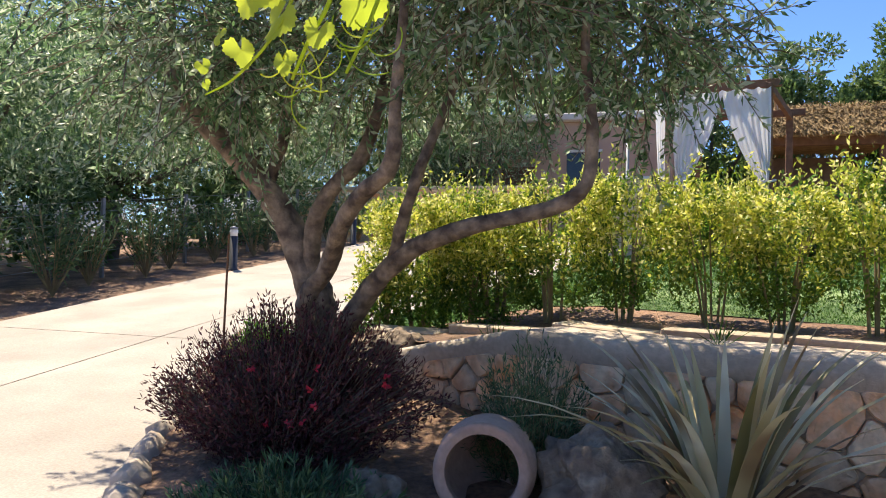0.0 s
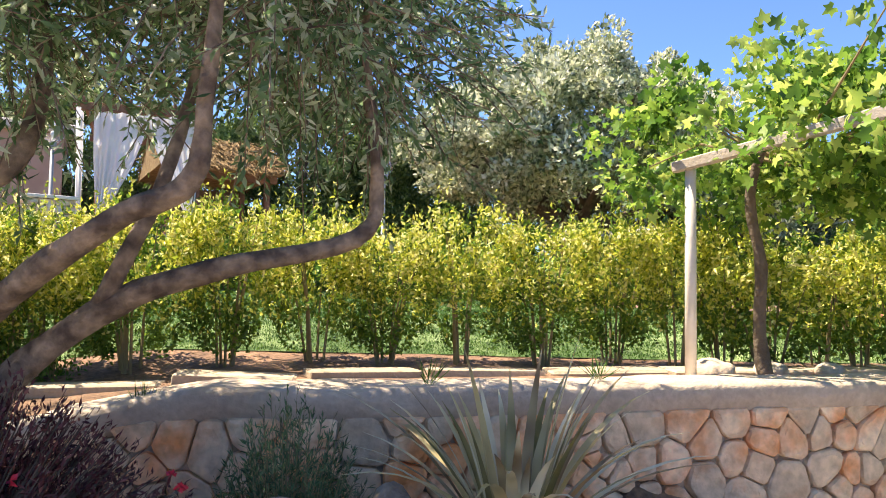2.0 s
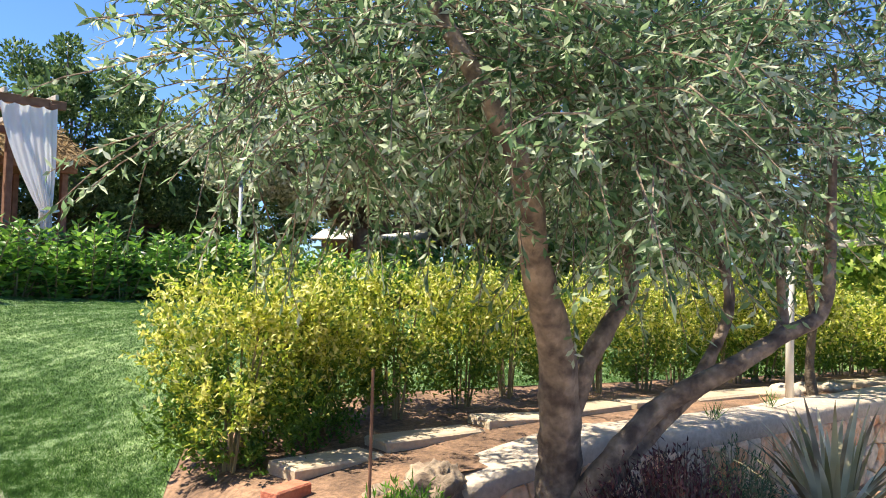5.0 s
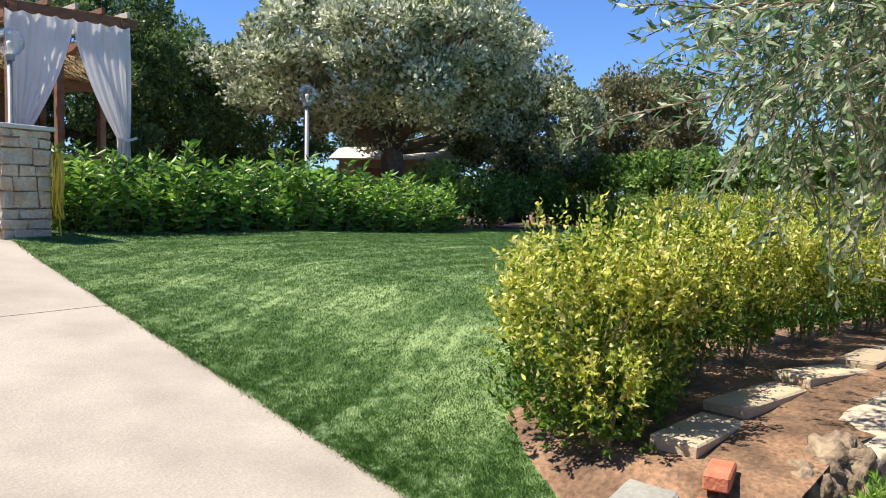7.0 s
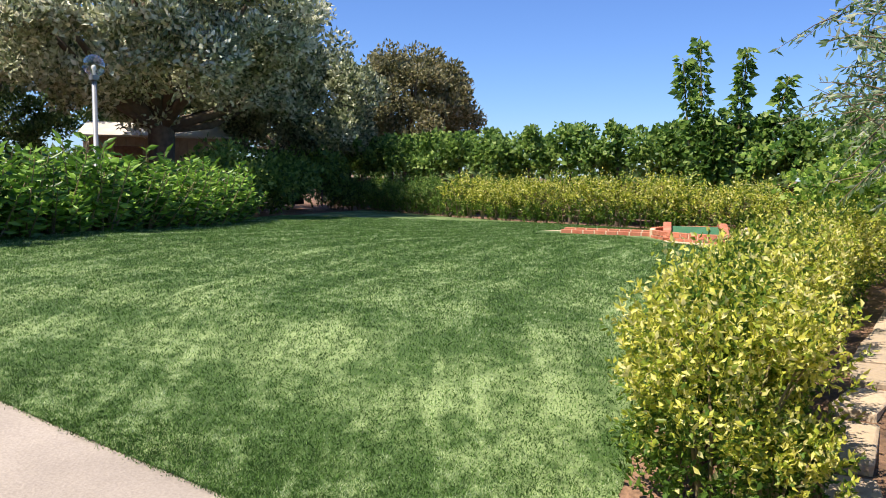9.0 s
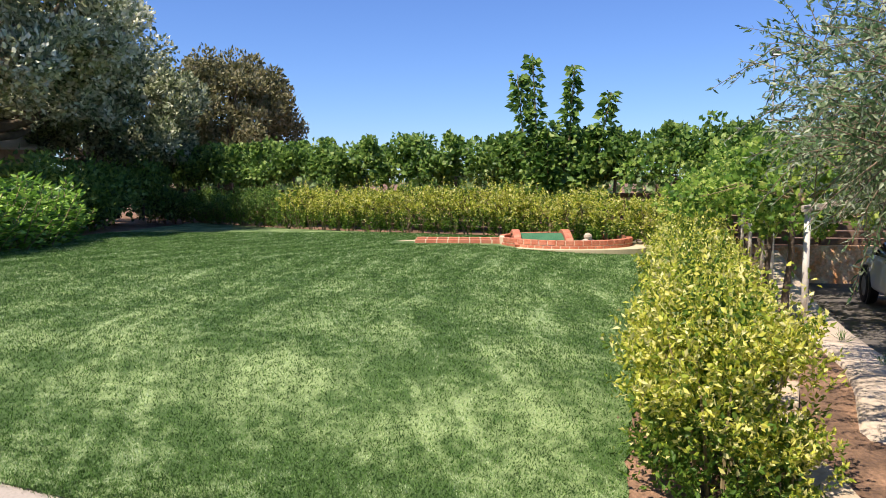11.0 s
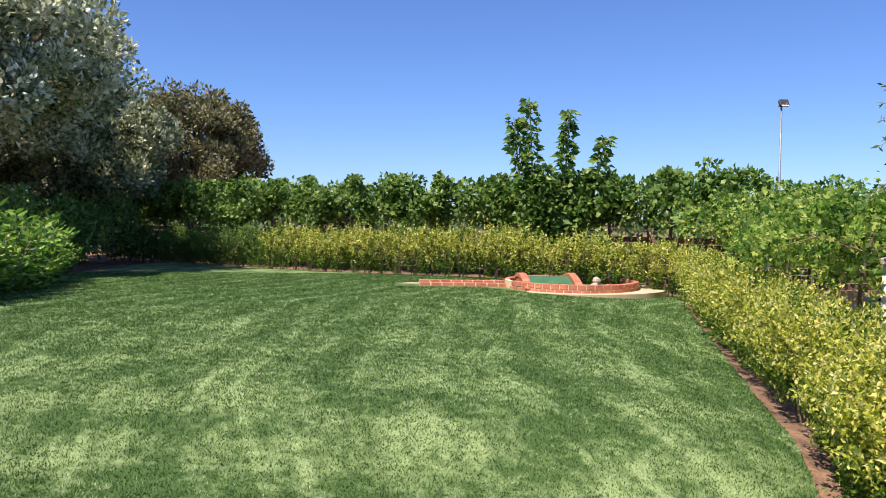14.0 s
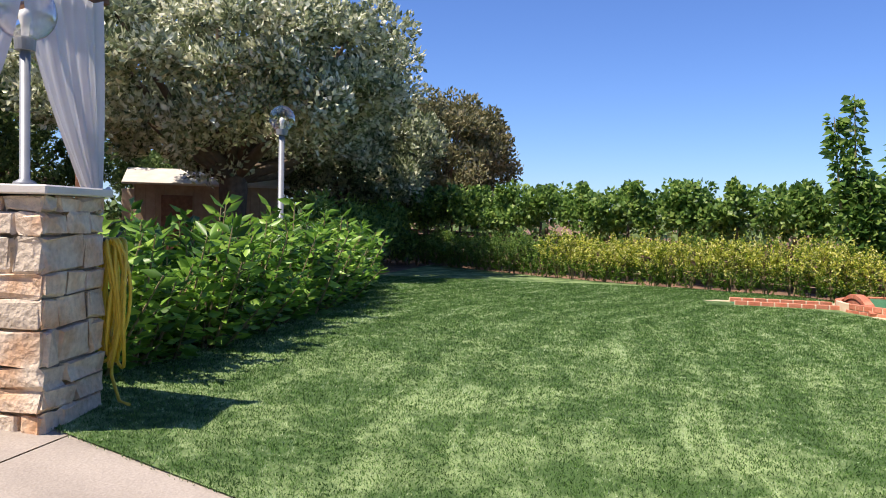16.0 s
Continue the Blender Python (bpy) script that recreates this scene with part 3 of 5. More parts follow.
def make_wall():
    wall = thing("wall_retaining", "rubble stone retaining wall with a smooth mortar coping", "stone wall", kind="structure")
    n = 60
    V, F = [], []
    for i in range(n + 1):
        s = WALL_LEN * i / n
        for off in (-0.02, -0.34):
            for z in (-0.3, wall_top(s)):
                V.append((*wall_point(s, off), z))
    for i in range(n):
        a = 4 * i
        F += [(a, a + 4, a + 5, a + 1), (a + 1, a + 5, a + 7, a + 3), (a + 3, a + 7, a + 6, a + 2)]
    F += [(0, 1, 3, 2), (4 * n, 4 * n + 2, 4 * n + 3, 4 * n + 1)]
    obj("core", mesh_from("core", V, F, M_WALLJOINT), wall)
    # coping with rounded, uneven edges
    V, F = [], []
    prof = [(-0.01, -0.075), (0.014, -0.05), (0.026, 0.0), (0.028, 0.05), (0.005, 0.07), (-0.33, 0.075), (-0.38, 0.06), (-0.40, -0.05)]
    m = len(prof)
    n = 120
    for i in range(n + 1):
        s = WALL_LEN * i / n
        for k, (o, z) in enumerate(prof):
            w = 0.012 * noise.noise((s * 3, k, 0)) + (0.03 * noise.noise((s * 5, 9, 0)) if k == 0 else 0)
            V.append((*wall_point(s, o + w), wall_top(s) + z + w + 0.02 * noise.noise((s * 0.9, 5, 0))))
    for i in range(n):
        for k in range(m - 1):
            a = i * m + k
            F.append((a, a + m, a + m + 1, a + 1))
    F += [tuple(range(m)), tuple(range(n * m, n * m + m))[::-1]]
    obj("coping", mesh_from("coping", V, F, M_COPING, True), wall, "smooth sunlit mortar coping")
    rng = random.Random(9)
    for poly in voronoi_cells(WALL_LEN, 1.0, 310, 4, 1, 8.2):
        c = sum(poly) / len(poly)
        if len(poly) < 3:
            continue
        # knock the corners off and wobble the outline
        cut = []
        for p, q in zip(poly, poly[1:] + poly[:1]):
            e = np.linalg.norm(q - p)
            if e < 0.02:
                continue
            a = min(0.22, 0.02 / e)
            cut += [p + (q - p) * a, p + (q - p) * (1 - a)]
            if e > 0.16:
                cut.insert(-1, (p + q) / 2)
        if len(cut) < 4:
            continue
        r = np.mean([np.linalg.norm(p - c) for p in cut])
        poly = [c + (p - c) * (1 - rng.uniform(0.002, 0.008) / max(r, 0.05)) * rng.uniform(0.955, 1.02) for p in cut]
        V, F = [], []
        k = len(poly)
        d = rng.uniform(0.008, 0.032)
        # three rings: foot, shoulder, face
        for sc, off in ((1.02, -0.03), (1.0, d * 0.45), (0.93, d * 0.92), (0.7, d * 1.1)):
            for p in poly:
                q = c + (p - c) * sc
                zz = min(-0.15 + q[1], wall_top(q[0]) - 0.025)
                V.append((*wall_point(q[0], off + rng.uniform(-0.004, 0.004)), zz))
        for r in (0, k, 2 * k):
            for i in range(k):
                j = (i + 1) % k
                F.append((r + i, r + j, r + k + j, r + k + i))
        F.append(tuple(range(3 * k, 4 * k)))
        obj("stone", mesh_from("stone", V, F, M_STONE), wall)


# ---- near hedge, slabs, posts, vine pergola ----
def shrub_meshes(kind, seed, height, radius, n, leaf, mat_top, mat_low, bare=0.16, foot=0.45):
    """A clipped shrub: upright stems, green lower leaves darkened for shade, bright outer leaves."""
    rng = np.random.default_rng(seed)
    stems = []
    for k in range(7):
        a = rng.uniform(0, 2 * math.pi)
        r = rng.uniform(0.3, 0.8) * radius
        top = (math.cos(a) * r, math.sin(a) * r, height * rng.uniform(0.75, 0.95))
        stems.append(tube([(math.cos(a) * 0.05, math.sin(a) * 0.05, -0.05), (top[0] * 0.5, top[1] * 0.5, height * 0.4), top], [0.011, 0.008, 0.003], 5))
    V, F = join(stems)
    stem = mesh_from("stem_mass", V, F, M_TWIG)
    # sprigs: short shoots that carry leaf pairs
    ns = int(n / 12 * 1.35)
    h = bare + (1 - bare) * rng.uniform(0, 1, ns) ** 0.75
    prof = np.interp(h, [0, bare, 0.35, 0.7, 0.92, 1.0], [foot - 0.1, foot, max(0.85, foot), 1.0, 0.9, 0.55])
    a = rng.uniform(0, 2 * math.pi, ns)
    q = np.sqrt(rng.uniform(0.12, 1, ns)) * prof * radius * (1 + 0.16 * np.sin(a * 3 + seed) + rng.normal(0, 0.06, ns))
    base = np.stack([np.cos(a) * q, np.sin(a) * q, h * height * 0.94], 1)
    lump = np.array([noise.noise(Vector(b) * (5.2 / (height / 0.85)) + Vector((seed * 3.7, 0, 0))) for b in base])
    base = base[lump > -0.12 + rng.normal(0, 0.06, ns)]
    ns = len(base)
    a = np.arctan2(base[:, 1], base[:, 0])
    sd = np.stack([np.cos(a) * 0.5, np.sin(a) * 0.5, np.full(ns, 0.9)], 1) + rng.normal(0, 0.35, (ns, 3))
    sd /= np.linalg.norm(sd, axis=1, keepdims=True)
    reach = np.ones(ns)
    tall = ns // 22  # longer shoots that break the clipped outline
    sd[:tall] = sd[:tall] * 0.35 + [0, 0, 0.75]
    base[:tall] = base[:tall] * [0.8, 0.8, 0] + [0, 0, height * 0.86]
    reach[:tall] = rng.uniform(1.2, 2.4, tall)
    t = np.tile(np.linspace(0, 1, 12), ns)
    B = np.repeat(base, 12, 0) + np.repeat(sd, 12, 0) * (t * np.repeat(reach, 12))[:, None] * 0.13 * (height / 0.85)
    D = np.repeat(sd, 12, 0) * 0.5 + rng.normal(0, 0.75, (len(B), 3))
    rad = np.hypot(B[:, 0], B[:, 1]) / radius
    # low and deep leaves take the darker green that carries painted shade
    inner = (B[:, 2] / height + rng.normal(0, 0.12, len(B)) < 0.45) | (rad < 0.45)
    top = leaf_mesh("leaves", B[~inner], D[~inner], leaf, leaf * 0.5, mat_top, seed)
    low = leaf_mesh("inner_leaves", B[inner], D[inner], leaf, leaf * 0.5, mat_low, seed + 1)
    return stem, top, low


def plant_shrubs(name, line, step, height, radius, n, leaf, mat_top, mat_low, zf, label, category, group, seed, variants=4, bare=0.16, foot=0.45):
    kinds = []
    rng = random.Random(seed)
    for k in range(variants):
        kinds.append(shrub_meshes(name, seed + 10 * k, height, radius, n, leaf, mat_top, mat_low, bare, foot))
    made = []
    for i, (x, y, a) in enumerate(along(line, step)):
        s = rng.uniform(0.86, 1.12)
        m = Matrix.Translation((x + rng.uniform(-0.05, 0.05), y + rng.uniform(-0.06, 0.06), zf(x, y))) @ Matrix.Rotation(rng.uniform(0, 6.28), 4, "Z") @ Matrix.Diagonal((s, s, rng.uniform(0.9, 1.1), 1))
        ob = thing(name, label, category, group, m)
        stem, top, low = kinds[i % variants]
        obj("stem_mass", stem, ob)
        obj("leaves", top, ob)
        obj("inner_leaves", low, ob)
        made.append(ob)
    return made


def make_hedges():
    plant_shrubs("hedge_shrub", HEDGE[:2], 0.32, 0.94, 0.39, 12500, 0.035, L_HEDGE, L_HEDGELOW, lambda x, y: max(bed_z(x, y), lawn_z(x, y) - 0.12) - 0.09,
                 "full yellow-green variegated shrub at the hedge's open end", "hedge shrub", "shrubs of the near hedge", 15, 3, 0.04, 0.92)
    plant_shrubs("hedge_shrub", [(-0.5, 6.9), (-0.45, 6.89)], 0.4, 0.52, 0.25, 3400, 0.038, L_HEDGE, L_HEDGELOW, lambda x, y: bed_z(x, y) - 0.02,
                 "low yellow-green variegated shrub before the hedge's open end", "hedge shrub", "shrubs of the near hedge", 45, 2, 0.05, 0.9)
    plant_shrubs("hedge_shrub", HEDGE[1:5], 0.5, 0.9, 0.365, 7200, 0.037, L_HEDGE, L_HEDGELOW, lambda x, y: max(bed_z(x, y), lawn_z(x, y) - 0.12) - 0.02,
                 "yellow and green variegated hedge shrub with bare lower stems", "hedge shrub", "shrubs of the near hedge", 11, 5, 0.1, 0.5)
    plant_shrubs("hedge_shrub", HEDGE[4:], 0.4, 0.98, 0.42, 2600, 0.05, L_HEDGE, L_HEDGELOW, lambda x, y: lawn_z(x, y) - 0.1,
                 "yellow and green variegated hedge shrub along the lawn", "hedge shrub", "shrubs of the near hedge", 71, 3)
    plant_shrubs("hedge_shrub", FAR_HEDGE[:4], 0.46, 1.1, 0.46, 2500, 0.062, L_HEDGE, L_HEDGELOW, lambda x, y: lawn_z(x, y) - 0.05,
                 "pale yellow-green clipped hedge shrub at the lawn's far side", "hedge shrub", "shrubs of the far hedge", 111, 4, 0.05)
    # the hedge line goes on in darker leaves that stand for shade
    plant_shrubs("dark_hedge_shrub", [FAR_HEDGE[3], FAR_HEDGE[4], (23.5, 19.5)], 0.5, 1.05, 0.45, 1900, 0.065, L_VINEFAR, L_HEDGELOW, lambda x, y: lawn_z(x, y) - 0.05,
                 "clipped hedge shrub with shade put into its dark green leaves", "hedge shrub", "shrubs of the dark hedge", 151, 3, 0.05)


def make_laurels():
    kinds = []
    rng = np.random.default_rng(21)
    for k in range(4):
        stems = []
        C, D = [], []
        for s in range(20):
            a, r = rng.uniform(0, 6.28), rng.uniform(0.1, 0.62)
            top = np.array([math.cos(a) * r, math.sin(a) * r, rng.uniform(0.35, 1.14) * (1.05 - 0.3 * r)])
            foot = np.array([math.cos(a) * r * 0.25, math.sin(a) * r * 0.25, -0.05])
            stems.append(tube([foot, foot * 0.5 + top * 0.5, top], [0.014, 0.01, 0.005], 5))
            out = np.array([math.cos(a), math.sin(a), 0])
            for j in range(30):
                t = 0.12 + 0.88 * (j / 29) ** 0.8
                w = j * 2.4
                C.append(foot + (top - foot) * t)
                side = np.array([math.cos(w), math.sin(w), 0.05 + 0.45 * t ** 3]) + rng.normal(0, 0.2, 3)
                D.append(side)
        kinds.append((mesh_from("stem_mass", *join(stems), M_TWIG), leaf_mesh("leaves", C, D, 0.15, 0.058, L_LAUREL, 30 + k, 0.2)))
    r2 = random.Random(4)
    i = 0
    for row, dy in ((0, 0.0), (1, 0.6)):
        for x, y, a in along(LAUREL, 0.55, 0.25 * row):
            m = Matrix.Translation((x, y + dy, lawn_z(min(x, 12), y) - 0.03)) @ Matrix.Rotation(r2.uniform(0, 6.28), 4, "Z") @ Matrix.Scale(r2.uniform(1.0, 1.28), 4)
            ob = thing("laurel_bush", "glossy bright green broad-leaved bush beside the lawn", "bush", "broad-leaved bushes along the lawn", m)
            obj("stem_mass", kinds[i % 4][0], ob)
            obj("leaves", kinds[i % 4][1], ob)
            i += 1


def make_slabs():
    line = [(-1.12, 6.47), (-0.44, 6.50), (0.20, 6.45), (0.93, 6.26), (1.56, 6.02), (2.22, 5.9), (2.9, 5.66), (3.6, 5.42), (4.3, 5.2), (5.0, 4.98), (5.7, 4.76), (6.4, 4.54)]
    rng = random.Random(6)
    for i, ((x0, y0), (x1, y1)) in enumerate(zip(line, line[1:])):
        L = math.hypot(x1 - x0, y1 - y0)
        bm = box_bm(L * 0.93, 0.25, 0.085, bevel=0.01)
        for v in bm.verts:
            v.co += Vector((rng.uniform(-1, 1), rng.uniform(-1, 1), rng.uniform(-0.4, 0.4))) * 0.008
        s = part("paving_slab", bm, M_GREYSLAB if i == 0 else M_SLAB, None)
        s.matrix_basis = pose((x0 + x1) / 2, (y0 + y1) / 2, (bed_z(x0, y0) + bed_z(x1, y1)) / 2 - 0.008, rng.uniform(-2, 2), rng.uniform(-2, 2), math.degrees(math.atan2(y1 - y0, x1 - x0)) + rng.uniform(-3, 3))
        tagged(s, "grey concrete slab at the bed's end" if i == 0 else "sandy stone slab laid along the hedge bed", "paving slab", "slabs along the hedge bed")
    for x, y, a in ((-0.62, 6.23, 8), (-0.88, 6.2, 14), (-1.28, 6.62, 14), (-1.5, 6.54, 8)):
        b = part("red_brick", box_bm(0.24, 0.11, 0.07, bevel=0.008), M_REDBRICK, None)
        b.matrix_basis = pose(x, y, bed_z(x, y) + 0.035, 0, 0, a)
        tagged(b, "loose red brick edging the bed", "brick", "loose bricks by the hedge end")


def lobed_mesh(name, C, D, size, material, seed):
    """Many five-lobed vine leaves."""
    rng = np.random.default_rng(seed)
    C, D = np.asarray(C, float), np.asarray(D, float)
    n = len(C)
    D = D / (np.linalg.norm(D, axis=1, keepdims=True) + 1e-9)
    S = np.cross(D, rng.normal(size=(n, 3)))
    S /= np.linalg.norm(S, axis=1, keepdims=True) + 1e-9
    U = np.cross(S, D)
    ang = np.array([-2.6, -2.0, -1.5, -1.0, -0.55, 0.0, 0.55, 1.0, 1.5, 2.0, 2.6])
    rad = np.array([0.42, 0.62, 0.45, 0.78, 0.5, 1.0, 0.5, 0.78, 0.45, 0.62, 0.42])
    T = np.concatenate([[[0, 0, 0]], np.stack([rad * np.cos(ang), rad * np.sin(ang), -0.22 * rad * np.abs(np.sin(ang)) - 0.12 * rad * rad], 1)])
    k = len(T)
    sz = size * rng.uniform(0.55, 1.25, (n, 1, 1))
    V = (C[:, None] + sz * (T[None, :, :1] * D[:, None] + T[None, :, 1:2] * S[:, None] + T[None, :, 2:] * U[:, None])).reshape(-1, 3)
    tri = np.array([(0, i, i + 1) for i in range(1, k - 1)])
    F = (np.arange(n)[:, None, None] * k + tri[None]).reshape(-1, 3)
    me = bpy.data.meshes.new(name)
    me.vertices.add(len(V))
    me.vertices.foreach_set("co", V.ravel())
    me.loops.add(F.size)
    me.loops.foreach_set("vertex_index", F.ravel().astype(np.int32))
    me.polygons.add(len(F))
    me.polygons.foreach_set("loop_start", np.arange(0, F.size, 3, dtype=np.int32))
    me.materials.append(material)
    me.update(calc_edges=True)
    return me


def make_posts():
    pts = [(3.43, 5.04), (5.9, 4.4), (7.4, 3.95), (8.7, 3.65), (10.6, 3.1)]
    for x, y in pts:
        post = thing("vine_post", "slim off-white wooden post carrying the vine beams", "post", "posts of the vine pergola", pose(x, y, 0.9))
        part("shaft", mesh_bm(*lathe([(0.0, 0), (0.031, 0), (0.031, 0.6), (0.03, 1.2), (0.0, 1.2)], 14)), M_POST, post, smooth=True)
        part("base_collar", mesh_bm(*lathe([(0.0, 0.0), (0.06, 0.0), (0.058, 0.05), (0.036, 0.07)], 14)), M_COPING, post)
    for x, y in [(3.95, 4.98), (5.6, 4.55), (7.4, 4.0), (9.2, 3.5)]:
        v = thing("vine_stock", "twisted dark grapevine trunk beside the wall", "vine", "grapevine trunks", pose(x, y, 0.88))
        k = (x * 7.3) % 1
        P, Rr = smooth_line([(0.03, 0, -0.05), (0.0, 0.03, 0.3), (-0.05 + 0.03 * k, 0.0, 0.7), (-0.09, 0.02, 1.1), (-0.05, -0.1, 1.5)], [0.05, 0.038, 0.034, 0.03, 0.02])
        obj("trunk", mesh_from("trunk", *tube(P, Rr, 8, 0.12, 5), M_DARKBARK, True), v)
    frame_ = thing("vine_pergola", "weathered pale timber beams of the vine pergola", "pergola")
    part("rafter", beam_bm((3.38, 5.12, 2.11), (3.75, 3.2, 2.34), 0.045, 0.06), M_BEAM, frame_)
    for (x0, y0), (x1, y1) in zip(pts[1:], pts[2:]):
        part("beam", beam_bm((x0, y0, 2.13), (x1, y1, 2.2), 0.05, 0.06), M_BEAM, frame_)
    for x, y in pts[1:]:
        part("rafter", beam_bm((x - 0.15, y + 0.25, 2.17), (x - 0.75, y - 2.6, 2.24), 0.06, 0.08), M_BEAM, frame_)
        part("post", box_bm(0.08, 0.08, 2.1, x - 0.72, y - 2.5, 1.12, 0.008), M_BEAM, frame_)
    # the vine's canopy, section by section; those below y 2.7 are added as parking shade
    rng = np.random.default_rng(8)
    for i, (x, y) in enumerate([(4.0, 4.85), (4.6, 4.4), (5.6, 4.1), (7.2, 3.6), (8.9, 3.2), (10.4, 2.7), (6.2, 2.5), (7.6, 2.0), (9.2, 1.5), (11.4, 1.6), (12.2, 0.6), (8.0, 0.6), (9.4, 0.1), (10.8, 0.2), (6.6, 1.3), (8.6, -1.0), (10.2, -1.2), (12.7, 2.1), (13.2, 1.2), (11.9, 2.6)]):
        cs, rs = [], []
        # the added shade sections are denser, to block more sun
        for k in range(34 if y > 2.6 else 56):
            cs.append((x + rng.normal(0, 0.55), y + 0.15 + rng.normal(0, 0.75) - 0.35, (2.08 + abs(rng.normal(0, 0.36)) if x < 5 else 2.3 + abs(rng.normal(0, 0.26)))))
            rs.append((0.26, 0.26, 0.2))
        for k in range(3):  # shoots that stand up over the rest
            q = (x + rng.normal(0, 0.4), y + rng.normal(0, 0.3))
            for j in range(3):
                cs.append((q[0] + 0.08 * j, q[1], 2.45 + 0.1 * j))
                rs.append((0.15, 0.15, 0.12))
        for k in range(8):
            cs.append((x + rng.normal(0, 0.5), y + 0.2 + rng.normal(0, 0.25), 2.1 + rng.normal(0, 0.1)))
            rs.append((0.16, 0.16, 0.2))
        C, D = clump_cloud(cs, rs, 62, 40 + i, 0.35, 0.2)
        vine = thing("vine_canopy", "dense bright green grapevine foliage, with sections added to shade the parking", "grapevine", "grapevine foliage")
        obj("leaves", lobed_mesh("leaves", C, D, 0.056, L_VINE, 50 + i), vine)
        tw = []
        for c in cs[::3]:
            tw.append(tube([(x, y, 2.15), ((x + c[0]) / 2, (y + c[1]) / 2, 2.35), c], [0.012, 0.008, 0.003], 5))
        obj("cane_mass", mesh_from("cane_mass", *join(tw), M_TWIG), vine)


def mesh_bm(V, F):
    bm = bmesh.new()
    vs = [bm.verts.new(v) for v in V]
    for f in F:
        bm.faces.new([vs[i] for i in f])
    return bm


def beam_bm(a, b, w, h):
    a, b = Vector(a), Vector(b)
    d = b - a
    q = d.to_track_quat("X", "Z").to_matrix().to_4x4()
    return box_bm(d.length, w, h, *((a + b) / 2), bevel=0.006, rot=q)


# ---- olive tree and the corner bed ----
def make_olive():
    tree = thing("olive_tree", "grey-green olive tree with forked gnarled trunk in the corner bed", "tree")
    limbs = [
        ([(-0.02, 5.2, 0.15), (0.0, 5.2, 0.6), (0.0, 5.18, 0.95), (-0.05, 5.15, 1.2), (-0.2, 5.1, 1.55), (-0.45, 5.05, 1.85), (-0.75, 4.95, 2.2), (-1.0, 5.2, 2.8)], [0.21, 0.15, 0.13, 0.125, 0.10, 0.08, 0.06, 0.025]),
        ([(-0.04, 5.16, 1.1), (0.0, 5.06, 1.45), (0.12, 5.0, 1.65), (0.3, 5.0, 1.85), (0.35, 5.15, 2.3), (0.2, 5.5, 3.0)], [0.085, 0.075, 0.07, 0.06, 0.045, 0.02]),
        ([(0.02, 5.2, 0.7), (0.22, 5.02, 1.0), (0.42, 4.75, 1.3), (0.75, 4.6, 1.45), (1.25, 4.56, 1.58), (1.34, 4.58, 1.8), (1.3, 4.62, 2.3), (1.4, 4.75, 2.9)], [0.12, 0.10, 0.085, 0.07, 0.06, 0.045, 0.035, 0.018]),
        ([(0.42, 4.75, 1.3), (0.5, 4.66, 1.5), (0.6, 4.62, 1.75), (0.72, 4.75, 2.2), (0.8, 4.8, 2.9)], [0.06, 0.05, 0.045, 0.035, 0.015]),
        ([(0.0, 5.15, 0.8), (0.02, 4.95, 1.08), (0.1, 4.74, 1.29), (0.27, 4.5, 1.46), (0.45, 4.34, 1.6), (0.61, 4.23, 1.7), (0.64, 4.2, 2.0), (0.7, 4.2, 2.8)], [0.11, 0.10, 0.095, 0.085, 0.075, 0.07, 0.05, 0.02]),
        ([(-0.3, 5.1, 1.68), (-0.25, 5.2, 2.0), (-0.3, 5.35, 2.5), (-0.4, 5.6, 3.2)], [0.06, 0.05, 0.04, 0.02]),
    ]
    for i, (p, r) in enumerate(limbs):
        p = [(x - 0.11, y - 0.08, z) if i in (0, 1, 5) or z < 1.1 else (x, y, z) for x, y, z in p]
        P, Rr = smooth_line(p, r)
        obj("trunk" if i == 0 else "limb", mesh_from("limb", *tube(P, [q * ((0.72, 0.58, 0.54, 0.55, 0.47, 0.6)[i]) for q in Rr], 12, 0.12, i), M_BARK, True), tree)
    rng = np.random.default_rng(17)
    # twigs: arching shoots hung with narrow leaves
    heads = [(-0.9, 5.2, 2.75, 0.85), (-0.4, 5.6, 3.2, 0.9), (0.2, 5.5, 3.0, 0.8), (1.35, 4.8, 2.7, 0.65), (0.8, 4.85, 2.8, 0.7), (0.7, 4.3, 2.75, 0.7), (0.1, 5.0, 2.6, 0.8),
             (-0.7, 4.7, 2.5, 0.7), (0.3, 4.6, 3.4, 0.8), (1.5, 5.3, 2.9, 0.75), (-1.2, 5.7, 2.6, 0.65), (0.9, 5.7, 3.0, 0.8), (-0.1, 6.0, 2.6, 0.6), (1.0, 4.5, 2.4, 0.45), (-0.3, 4.6, 2.4, 0.45), (1.55, 5.0, 2.35, 0.45)]
    twigs, C, D = [], [], []
    for hx, hy, hz, hr in heads:
        for k in range(int(310 * hr * hr) + 50):
            d = rng.normal(size=3)
            d /= np.linalg.norm(d)
            p0 = np.array([hx, hy, hz]) + d * hr * rng.uniform(0.15, 0.9)
            out = d * 0.8 + rng.normal(0, 0.4, 3)
            out /= np.linalg.norm(out)
            L = rng.uniform(0.25, 0.6)
            p1 = p0 + out * L * 0.5 + [0, 0, -0.02]
            p2 = p0 + out * L * 0.85 + [0, 0, -0.15 * L]
            twigs.append(tube([p0, p1, p2], [0.0036, 0.0026, 0.0014], 4))
            m = 27
            for j in range(m):
                t = (j + 0.5) / m
                c = p0 * (1 - t) ** 2 + 2 * p1 * t * (1 - t) + p2 * t * t
                w = rng.normal(0, 1, 3)
                C.append(c)
                D.append(out * 0.6 + w * 0.6 + [0, 0, -0.15])
